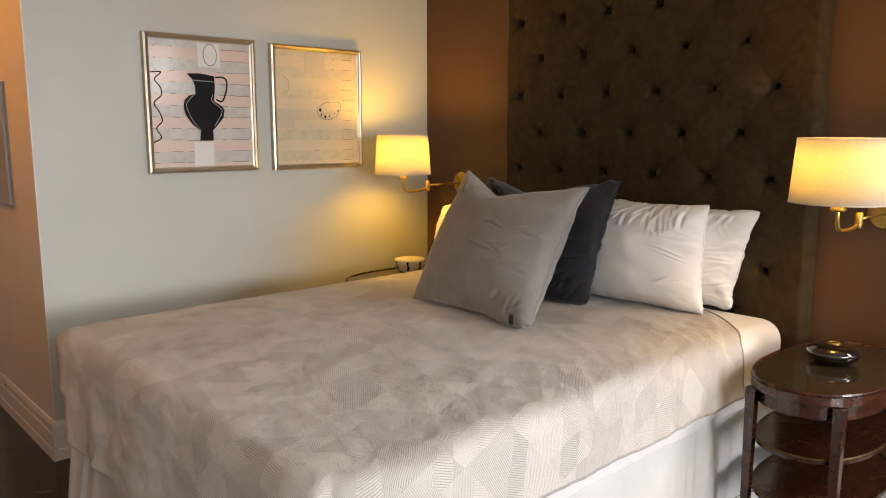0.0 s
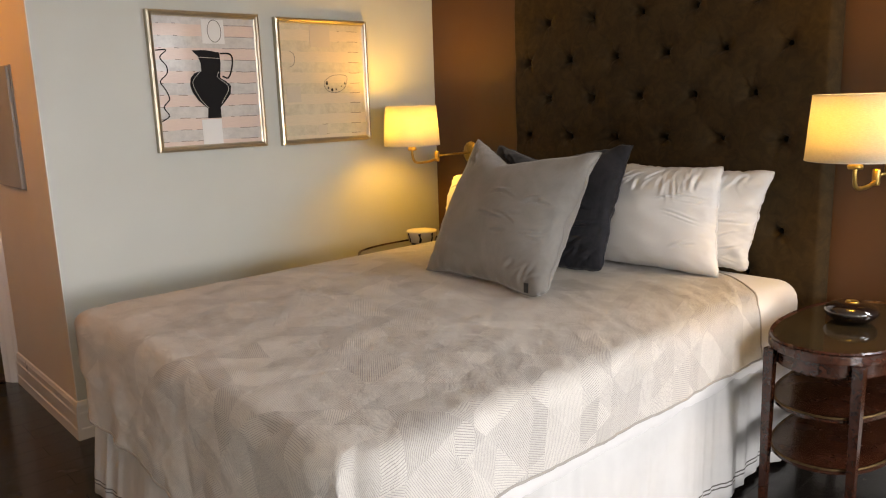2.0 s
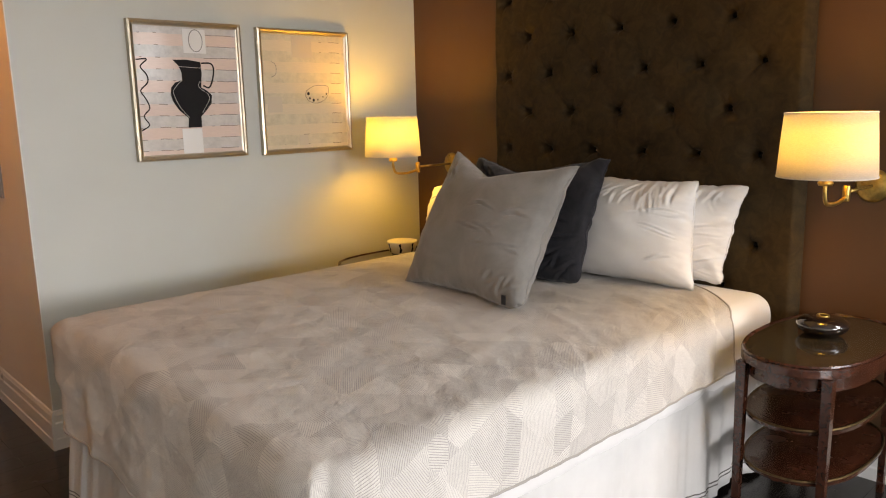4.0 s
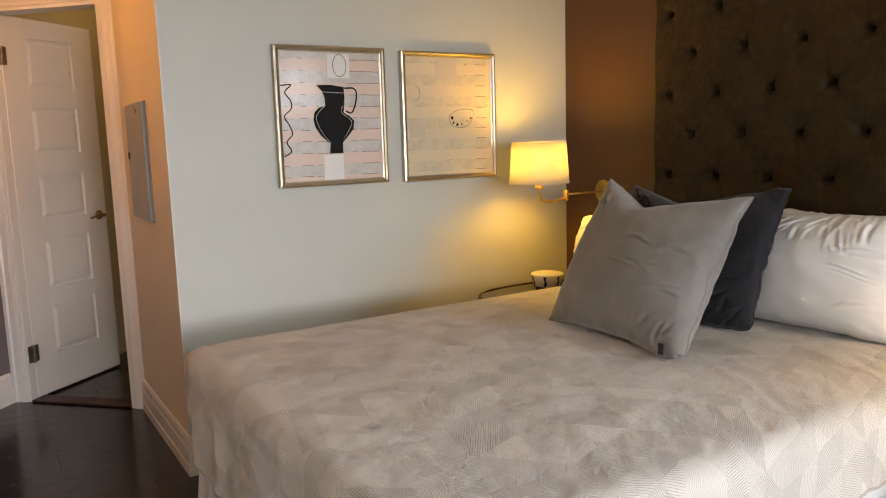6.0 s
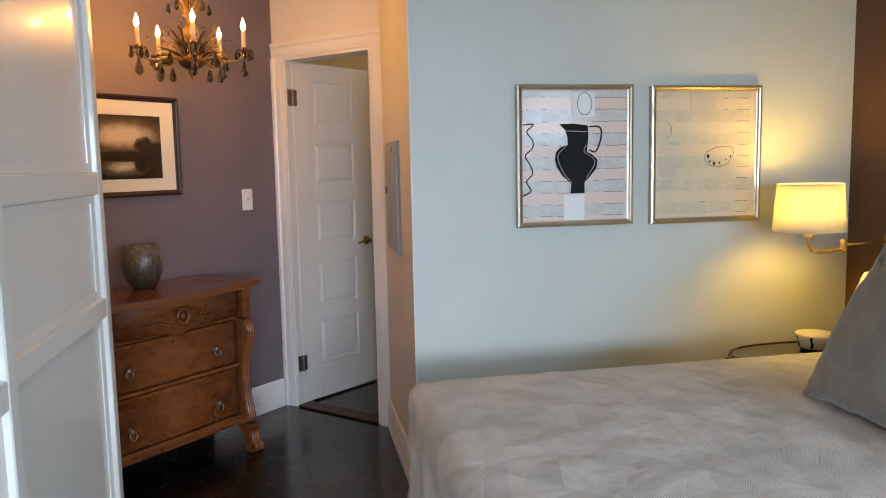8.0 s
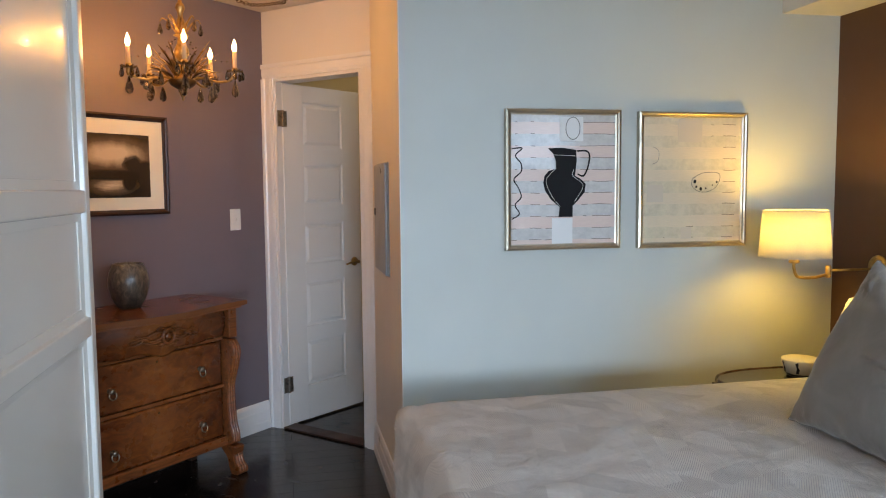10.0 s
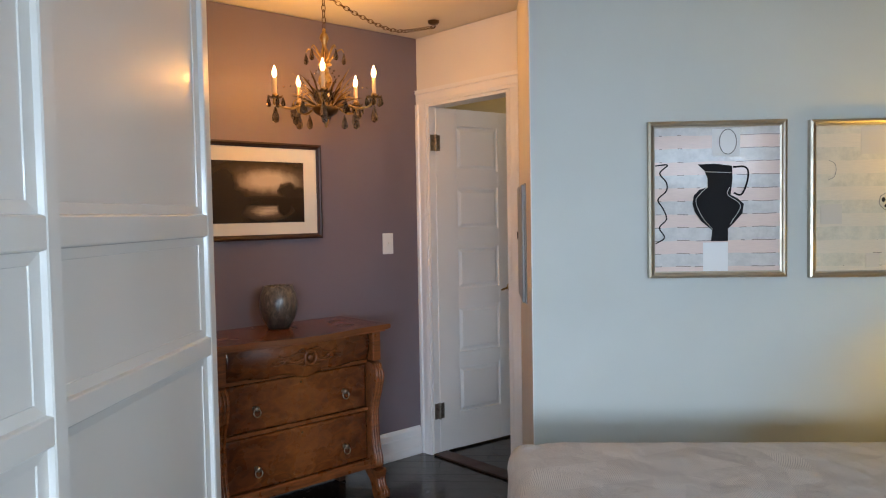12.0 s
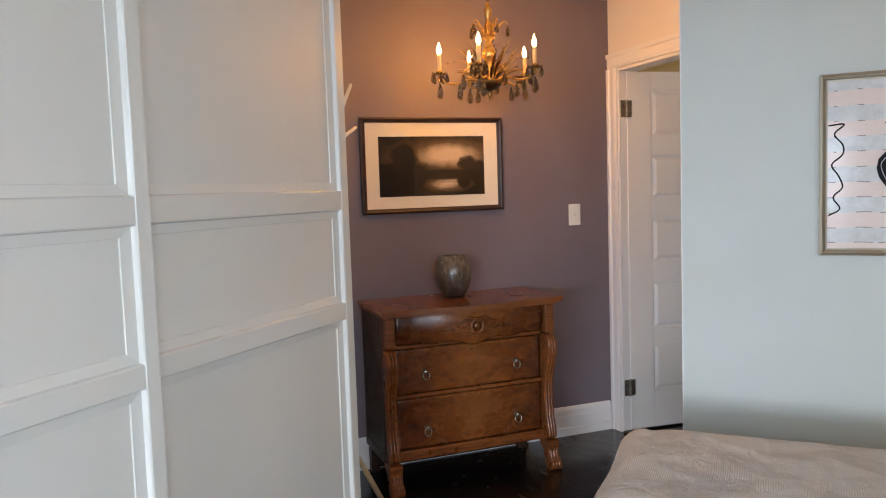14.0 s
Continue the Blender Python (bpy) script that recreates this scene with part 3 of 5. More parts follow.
sw = thing("light_switch", A @ Matrix.Translation((0.148, ALC_Y, 1.243)), "white toggle light switch on the mauve wall", "light switch")
part("cover_plate", box(-0.037, 0.037, -0.006, 0.0, -0.059, 0.059, 0.003), MAT["plastic"], sw)
part("toggle_slot", box(-0.006, 0.006, -0.0075, -0.0055, -0.013, 0.013, 0.001), MAT["plastic"], sw)
part("toggle", prism([(-0.0075, -0.006), (-0.0075, 0.006), (-0.019, 0.011), (-0.020, 0.004)], -0.0045, 0.0045, "x", 0.001), MAT["plastic"], sw)
for z in (-0.048, 0.048):
    s = part("screw", lathe([(0, 0), (0.003, 0), (0.0025, 0.001), (0, 0.0012)], 8), MAT["plastic"], sw)
    s.matrix_local = Matrix.Translation((0, -0.006, z)) @ pose(0, 0, 0, 90, 0, 0)


# ---- bed ----
BX0, BX1, BY0, BY1 = -0.53, 1.49, -2.05, -0.45  # bed's outline
TOP = 0.655
bed = thing("bed", pose(0, 0, 0), "queen bed with a white pleated skirt and tall brown headboard behind", "bed")
part("bed_base", box(BX0 + 0.09, BX1, BY0 + 0.09, BY1 - 0.09, 0.05, 0.34), MAT["walnut_dark_and_shaded"], bed)
part("mattress", box(BX0 + 0.09, BX1 + 0.012, BY0 - 0.005, BY1 - 0.01, 0.342, 0.645, 0.075, 5), MAT["white_cotton"], bed, "white fitted sheet over the mattress", True)


def pleat(a, length, seed):
    """Gathers of a hanging cloth: a sum of uneven waves along its run."""
    s = a * length
    return 0.004 * math.sin(s * 17 + seed) + 0.020 * noise.noise((s * 5, seed, 0)) + 0.014 * noise.noise((s * 13, seed, 1)) + 0.005 * noise.noise((s * 34, seed, 2))


def skirt():
    """One gathered cloth round both long sides and the foot, with round corners."""
    r = 0.11
    path = [Vector((BX1, BY0, 0)), Vector((BX0 + r, BY0, 0))]
    path += [Vector((BX0 + r - r * math.sin(a), BY0 + r - r * math.cos(a), 0)) for a in (radians(11.25 * k) for k in range(1, 8))]
    path += [Vector((BX0, BY0 + r, 0)), Vector((BX0, BY1 - r, 0))]
    path += [Vector((BX0 + r - r * math.cos(a), BY1 - r + r * math.sin(a), 0)) for a in (radians(11.25 * k) for k in range(1, 8))]
    path += [Vector((BX0 + r, BY1, 0)), Vector((BX1, BY1, 0))]
    run = [0.0]
    for a, b in zip(path, path[1:]):
        run.append(run[-1] + (b - a).length)
    length = run[-1]

    def at(s):
        k = max(i for i in range(len(path) - 1) if run[i] <= s + 1e-9)
        return path[k].lerp(path[k + 1], (s - run[k]) / (run[k + 1] - run[k]))

    def fn(a, b):
        s = a * length
        d = at(min(length, s + 0.03)) - at(max(0.0, s - 0.03))
        out = Vector((d.y, -d.x, 0)).normalized() * -1
        depth = b ** 0.8
        gather = pleat(a + (0.03 * noise.noise((a * 12, 1.0, 5)) - 0.015) * b, length, 1.0)
        fall = 0.006 * noise.noise((s * 3.5, 2.0, 7)) * b
        return at(s) + out * (gather * (0.3 + 1.15 * depth) + 0.033 * depth + fall - 0.012) + Vector((0, 0, 0.022 + 0.46 * (1 - b) + 0.01 * noise.noise((a * 22, 1.0, b))))

    return sheet(fn, 560, 12, 0.003)


part("bed_skirt", skirt(), MAT["skirt"], bed, "gathered white skirt with two dark hem lines", True)


def coverlet():
    """One cloth over the top, the foot and both long sides, soft at the edges."""
    x_head, hem_side, hem_foot = 1.36, 0.20, 0.40
    r = 0.06
    wy = (BY1 - BY0) + 0.05
    cy = (BY0 + BY1) / 2
    L = x_head - (BX0 - 0.012)
    corner = 0.15

    def bend(s, half, drop):
        """Arc length s from the middle to a place across and a fall below the top."""
        flat = half - r
        if s <= flat:
            return s, 0.0
        arc = r * math.pi / 2
        if s <= flat + arc:
            t = (s - flat) / r
            return flat + r * math.sin(t), r * (1 - math.cos(t))
        return half, r + (s - flat - arc)

    half = wy / 2
    reach_y = half - r + r * math.pi / 2 + hem_side - r
    reach_x = L - r + r * math.pi / 2 + hem_foot - r

    def place(a, b):
        sx = a * reach_x
        sy = (b * 2 - 1) * reach_y
        return sx, sy

    def fn(a, b):
        sx, sy = place(a, b)
        x, dx = bend(sx, L, hem_foot)
        y, dy = bend(abs(sy), half, hem_side)
        y = math.copysign(y, sy)
        # the head edge runs forward where it falls down the side
        if dy > 0 or abs(sy) > half - 0.35:
            k = min(1.0, max(0.0, (abs(sy) - (half - 0.35)) / 0.35))
            x = x + (1 - sx / reach_x) * 0.255 * k ** 1.8
        n1 = noise.noise((sx * 2.2, sy * 2.2, 3.0))
        n2 = noise.noise((sx * 7.0, sy * 7.0, 7.0))
        n3 = noise.noise((sx * 18, sy * 11, 1.0))
        # the corners at the foot are round in plan
        u, v = x - (L - corner), abs(y) - (half - corner)
        if u > 0 and v > 0:
            g = max(u, v) / math.hypot(u, v)
            x, y = L - corner + u * g, math.copysign(half - corner + v * g, y)
        X, Y, Z = x_head - x, cy + y, TOP
        ridge = (1 - abs(noise.noise((sx * 3.1 + 5, sy * 1.9 + sx, 4.0)))) ** 8
        ripple = 0.003 * n1 + 0.0045 * n2 + 0.0045 * n3 + 0.006 * ridge + 0.002 * noise.noise((sx * 40, sy * 28, 9.0))
        fx, fy = max(0.0, dx - r), max(0.0, dy - r)
        both = min(dx, dy)
        # the foot hangs lower towards the near side
        hang = dx * (1 - 0.17 * (sy + reach_y) / (2 * reach_y)) if dx > r else dx
        Z -= max(hang, dy) + 0.10 * both
        X -= 0.055 * fx + 0.05 * math.sin(sy * 11 + 1) * fx * 0.5 + 0.02 * noise.noise((sy * 9, 3.0, 2.0)) * min(1.0, fx * 4) + 0.02 * max(0.0, both - 0.01) + (ripple if dx > dy else 0)
        Y += math.copysign(0.09 * fy + 0.04 * math.sin(sx * 13) * fy * 0.6 + 0.02 * max(0.0, both - 0.01) + (ripple if dy > dx else 0), y)
        Z += 0.011 * min(1.0, max(0.0, sy / half + 0.2))
        if dx == 0 and dy == 0:
            Z += ripple * 0.9
        return X, Y, Z

    bm = sheet(fn, 170, 160, 0.0, uv=lambda a, b: place(a, b))
    ob = part("coverlet", bm, MAT["coverlet"], None, smooth=True)
    border = [fn(1, k / 90) for k in range(91)]
    part("hem", tube([fn(k / 90, 0) for k in range(91)], 0.004, 6), MAT["hem"], ob, smooth=True)
    part("hem", tube(border, 0.004, 6), MAT["hem"], ob, smooth=True)
    part("hem", tube([fn(0, k / 90) for k in range(91)], 0.004, 6), MAT["hem"], ob, smooth=True)
    return tagged(ob, "beige and grey geometric line-patterned coverlet draped over the bed", "bedspread")


coverlet()


def cushion(name, w, h, th, corners, mat, label, category, chop=0.0, seed=1.0, ear=0.03, crease=1.0, group="", seam=0.0022, creases=22, style="velvet", gather=1.0, dog=0.0):
    """A filled cushion; corners: bottom left, bottom right, top left, top right of its middle sheet in the room."""
    bl, br, tl, tr = (Vector(c) for c in corners)
    n = 110
    bm = bmesh.new()
    rnd = random.Random(int(seed * 10))
    lines = []
    for k in range(creases):
        if style == "cotton":
            cu, cv = rnd.uniform(-0.9, 0.8), rnd.uniform(0.45, 0.93)
            ca = 1.15 + 0.7 * cu + rnd.uniform(-0.3, 0.3)
            if k % 4 == 0:
                cu, cv, ca = rnd.choice((-0.8, 0.75)) + rnd.uniform(-.1, .1), rnd.uniform(-0.8, 0.4), rnd.uniform(-0.5, 0.6)
            lines.append((cu, cv, ca, rnd.uniform(0.12, 0.34), rnd.uniform(0.010, 0.024), rnd.uniform(0.003, 0.007)))
        else:
            cu, cv, ca = rnd.uniform(0.1, 0.75), rnd.uniform(-0.35, 0.15), rnd.uniform(-0.25, 0.35)
            if k % 3 == 0:
                cu, cv, ca = rnd.uniform(-0.75, -0.5), rnd.uniform(0.62, 0.8), rnd.uniform(-1.1, -0.6)
            if k % 5 == 1:
                cu, cv, ca = rnd.uniform(0.5, 0.85), rnd.uniform(-0.9, -0.6), rnd.uniform(0.5, 1.4)
            lines.append((cu, cv, ca, rnd.uniform(0.10, 0.28), rnd.uniform(0.012, 0.024), rnd.uniform(0.005, 0.010)))
    nor = ((br - bl).cross(tl - bl)).normalized()
    rows = {}
    for side in (1, -1):
        for i in range(n + 1):
            for j in range(n + 1):
                u, v = 2 * i / n - 1, 2 * j / n - 1
                edge = i in (0, n) or j in (0, n)
                if side == -1 and edge:
                    rows[(side, i, j)] = rows[(1, i, j)]
                    continue
                # the sides bow inwards between the ears
                k = 1 - ear * (1 - v * v) * abs(u) ** 3
                q = 1 - ear * (1 - u * u) * abs(v) ** 3
                a, b = (u * k + 1) / 2, (v * q + 1) / 2
                p = bl.lerp(br, a).lerp(tl.lerp(tr, a), b)
                if chop:
                    w = u + 0.15
                    dip = chop * max(0.0, 1 - abs(w) / (0.82 if w < 0 else 1.1)) ** 1.15 * max(0.0, (v + 0.25) / 1.25) ** 2.2
                    p = p + (bl - tl).normalized() * dip
                f = max(0.0, (1 - u * u)) ** 0.5 * max(0.0, (1 - v * v)) ** 0.5
                t = th / 2 * f
                wr = noise.noise((u * 1.6 + seed, v * 1.6, seed)) * 0.010 + noise.noise((u * 4 + v, v * 3 - u, seed + side)) * 0.003
                for cu, cv, ca, cl, cw, cd in lines:
                    du, dv = u - cu, v - cv
                    along, off = du * math.cos(ca) + dv * math.sin(ca), dv * math.cos(ca) - du * math.sin(ca)
                    off += 0.35 * along * along - 0.02 * math.sin(along * 9 + cl * 40)
                    if abs(along) < cl and abs(off) < 4 * cw:
                        taper = (1 - (along / cl) ** 2) ** 1.5
                        wr += cd * taper * (0.8 * math.exp(-((off - 1.3 * cw) / (1.2 * cw)) ** 2) - math.exp(-(off / cw) ** 2))
                # folds gathered along the rim, uneven in length
                rim = max(abs(u), abs(v))
                ang = math.atan2(v, u)
                reach = 0.80 + 0.16 * noise.noise((ang * 2.5, seed, 1.0))
                fold = gather * 0.008 * noise.noise((ang * 7, seed * 3, side)) * max(0, rim - reach) / 0.2
                p = p + nor * side * (t + (wr + fold) * crease * f ** 0.5)
                # corners are round; the low right one is tucked under
                tuck = (0.004 if style == "velvet" else 0.003) + (0.035 if u > 0 > v else 0.0) * dog
                p = p - ((br - bl).normalized() * math.copysign(1, u) + (tl - bl).normalized() * math.copysign(1, v)) * tuck * abs(u * v) ** 9
                # the rim wavers and sags between its gathers
                rag = max(0.0, rim - 0.72) / 0.28
                p = p + nor * (rag * gather * 0.012 * noise.noise((u * 5, v * 5, seed * 2)))
                out = (br - bl).normalized() * u + (tl - bl).normalized() * v
                p = p + out * rag * gather * (0.007 * noise.noise((u * 4, v * 4, seed)) + 0.004 * noise.noise((u * 13, v * 13, seed)))
                rows[(side, i, j)] = bm.verts.new(p)
    for side in (1, -1):
        for i in range(n):
            for j in range(n):
                f = bm.faces.new((rows[(side, i, j)], rows[(side, i + 1, j)], rows[(side, i + 1, j + 1)], rows[(side, i, j + 1)]))
                f.smooth = True
    border = [rows[(1, i, 0)].co.copy() for i in range(n)] + [rows[(1, n, j)].co.copy() for j in range(n)] + [rows[(1, n - i, n)].co.copy() for i in range(n)] + [rows[(1, 0, n - j)].co.copy() for j in range(n)]
    ob = tagged(part(name, bm, mat, smooth=True), label, category, group)
    part("seam", tube(border, seam, 5, closed=True), mat, ob, smooth=True)
    return ob


W = MAT["white_cotton"]
cushion("pillow", .7, .45, .24, ((1.37, -0.36, 0.665), (1.37, -1.12, 0.665), (1.46, -0.34, 0.99), (1.46, -1.10, 1.0)), W, "white cotton bed pillow leaning on the headboard", "pillow", seed=2, crease=1.0, group="white bed pillows", ear=0.035, creases=14, style="cotton")
cushion("pillow", .7, .45, .24, ((1.22, -0.40, 0.665), (1.20, -1.05, 0.665), (1.33, -0.37, 0.95), (1.32, -1.05, 1.05)), W, "white cotton bed pillow leaning on another pillow", "pillow", seed=3.4, crease=1.0, group="white bed pillows", ear=0.035, creases=14, style="cotton")
cushion("pillow", .7, .45, .24, ((1.40, -1.27, 0.665), (1.42, -1.87, 0.66), (1.45, -1.25, 1.045), (1.44, -1.95, 1.035)), W, "white cotton pillow tucked against the headboard", "pillow", seed=5.1, crease=1.3, group="white bed pillows", ear=0.06, creases=40, style="cotton", gather=1.3)
cushion("pillow", .7, .45, .27, ((1.22, -1.12, 0.66), (1.27, -1.84, 0.66), (1.34, -1.12, 1.03), (1.33, -1.81, 1.06)), W, "plump white cotton bed pillow, creased along its top", "pillow", seed=6.2, crease=1.6, group="white bed pillows", ear=0.05, creases=60, style="cotton", gather=0.8)
cushion("throw_pillow", .62, .6, .2, ((1.02, -0.86, 0.66), (1.03, -1.50, 0.66), (1.20, -0.80, 1.125), (1.19, -1.525, 1.145)), MAT["dark_velvet"], "charcoal velvet throw pillow behind the grey one", "throw pillow", chop=0.07, seed=7.7, ear=0.06, crease=1.7, gather=1.2, dog=0.5, creases=34)
gp = cushion("throw_pillow", .62, .6, .235, ((0.665, -0.905, 0.658), (0.60, -1.585, 0.652), (1.0, -0.885, 1.160), (0.94, -1.560, 1.130)), MAT["grey_velvet"], "large grey velvet throw pillow with a chopped top edge", "throw pillow", chop=0.085, seed=9.3, ear=0.10, dog=1.0, crease=1.35, gather=0.8)
part("sewn_label", box(0.586, 0.590, -1.522, -1.505, 0.682, 0.716), MAT["black"], gp, "small black sewn label")


# ---- headboard ----
def headboard():
    y0, y1, z0, z1, back, front = -2.105, -0.615, 0.02, 2.16, 1.573, 1.505
    rows = [(1.317 + 0.1715 * k, k % 2) for k in range(-4, 5)]
    buttons = []
    for z, odd in rows:
        ys = [-0.700 - 0.2465 * i for i in range(6)] if odd else [-0.823 - 0.2465 * i for i in range(5)]
        buttons += [(y, z) for y in ys]

    def fn(a, b):
        y, z = y1 + (y0 - y1) * a, z0 + (z1 - z0) * b
        rim = min(min(a, 1 - a) * (y1 - y0), min(b, 1 - b) * (z1 - z0))
        round_off = 0.0625 * (1 - min(1, rim / 0.03)) ** 3
        d = 0.0
        for by, bz in buttons:
            dy, dz = y - by, z - bz
            if abs(dy) > 0.2 or abs(dz) > 0.2:
                continue
            r = math.hypot(dy, dz)
            ang = math.atan2(dz, dy)
            star = 1 + 0.35 * math.cos(4 * math.atan2(dz * 1.35, dy) + math.pi)
            d += 0.025 * math.exp(-(r / 0.0165) ** 4) + 0.018 * math.exp(-(r / (0.030 * star)) ** 2) + 0.013 * math.exp(-(r / 0.070) ** 2)
            if 0.004 < r < 0.12:
                for k in range(5):
                    a0 = k * 1.2566 + 1.3 * noise.noise((by * 31, bz * 17, k * 3.7))
                    turn = math.atan2(math.sin(ang - a0), math.cos(ang - a0))
                    if abs(turn) < 0.5:
                        d += 0.014 * math.exp(-(turn * r / 0.0050) ** 2) * math.exp(-r / 0.035)
        d += 0.003 * noise.noise((y * 9, z * 9, 2))
        return front + d + round_off, y, z

    hb = thing("headboard", pose(0, 0, 0), "tall brown velvet headboard with deep button tufting", "headboard")
    part("upholstery", sheet(fn, 280, 330), MAT["board_velvet"], hb, smooth=True)
    part("board", box(front + 0.0635, back, y0 + 0.001, y1 - 0.001, z0, z1, 0.004), MAT["board_velvet"], hb)
    # near-black buttons paint the shade at the bottom of each tuft
    for y, z in buttons:
        b = part("button", lathe([(0, 0.004), (0.006, 0.003), (0.010, 0.0), (0.006, -0.004), (0, -0.005)], 10), MAT["button_velvet"], hb, smooth=True)
        b.matrix_local = Matrix.Translation((front + 0.054, y, z)) @ pose(0, 0, 0, 0, -90, 0)
    return hb


headboard()


# ---- bedside tables and lamps ----
def bedside_table(x, y, label):
    t = thing("bedside_table", pose(x, y, 0), label, "bedside table", "pair of bedside tables")
    ax, ay = 0.335, 0.195
    top = 0.585
    bm = prism(oval(ax, ay), top - 0.028, top, "z", 0.004)
    part("tabletop", bm, MAT["mahogany"], t)
    part("glass_top", prism(oval(ax - 0.014, ay - 0.014), top + 0.0005, top + 0.005, "z"), MAT["table_glass"], t, "smoked glass inset with dark reflections")
    ring = [(p[0], p[1], top + 0.004) for p in oval(ax - 0.007, ay - 0.007)]
    part("rim", tube(ring, 0.006, 6, closed=True), MAT["mahogany"], t, "raised dark rim")
    part("apron", prism(oval(ax - 0.02, ay - 0.02), top - 0.075, top - 0.029, "z", 0.003), MAT["mahogany"], t)
    for z in (0.375, 0.215):
        part("shelf", prism(oval(ax - 0.022, ay - 0.022), z, z + 0.016, "z", 0.004), MAT["mahogany"], t)
        part("shelf_band", tube([(p[0], p[1], z + 0.016) for p in oval(ax - 0.022, ay - 0.022)], 0.004, 6, closed=True), MAT["bronze_dark"], t)
    for sx in (-1, 1):
        for sy in (-1, 1):
            cx, cy = sx * 0.277, sy * 0.127
            bm = bmesh.new()
            lo = [bm.verts.new((cx + a * 0.010, cy + b * 0.010, 0.0)) for a, b in ((-1, -1), (1, -1), (1, 1), (-1, 1))]
            hi = [bm.verts.new((cx + a * 0.015, cy + b * 0.015, top - 0.03)) for a, b in ((-1, -1), (1, -1), (1, 1), (-1, 1))]
            bm.faces.new(lo), bm.faces.new(hi)
            for i in range(4):
                bm.faces.new((lo[i], lo[(i + 1) % 4], hi[(i + 1) % 4], hi[i]))
            part("leg", bm, MAT["mahogany"], t)
    return t


bedside_table(1.215, -2.318, "oval dark mahogany bedside table with two shelves and glass top")
bedside_table(1.20, -0.215, "oval dark mahogany bedside table between bed and pale wall")

dish = thing("glass_ornament", pose(1.262, -2.300, 0.5905), "round dark brown glass paperweight on the bedside table", "ornament")
part("disc", lathe([(0, 0), (0.034, 0.0), (0.060, 0.008), (0.076, 0.022), (0.080, 0.034), (0.075, 0.046), (0.058, 0.057), (0.034, 0.062), (0.02, 0.062), (0.012, 0.058), (0, 0.056)], 40), MAT["dark_glass"], dish, smooth=True)
part("centre_ring", tube([(0.017 * math.cos(a * math.pi / 12), 0.017 * math.sin(a * math.pi / 12), 0.0625) for a in range(24)], 0.003, 6, closed=True), MAT["brass"], dish, "thin gold ring", True)

bowl = thing("painted_bowl", pose(1.265, -0.18, 0.5905), "cream bowl painted with black figures on a dark base", "bowl")
part("bowl_body", lathe([(0, 0.012), (0.058, 0.012), (0.066, 0.018), (0.074, 0.042), (0.080, 0.070), (0.078, 0.074), (0, 0.075)], 36), MAT["mat_board"], bowl, smooth=True)
part("bowl_base", lathe([(0, 0), (0.052, 0.0), (0.056, 0.004), (0.058, 0.012), (0, 0.0122)], 36), MAT["black"], bowl, "black base band", True)
for k in range(7):
    a = 2 * math.pi * k / 7 + 0.3
    r0, r1 = 0.0685, 0.0795
    bm = bmesh.new()
    pts = []
    for (da, z) in ((-0.10, 0.036), (-0.04, 0.060), (-0.12, 0.082), (0.05, 0.086), (0.04, 0.066), (0.12, 0.054), (0.06, 0.036)):
        r = r0 + (r1 - r0) * (z - 0.036) / 0.05 + 0.0012
        pts.append(bm.verts.new((r * math.cos(a + da), r * math.sin(a + da), z - 0.018)))
    bm.faces.new(pts)
    f = part("painted_figure", bm, MAT["ink"], bowl)


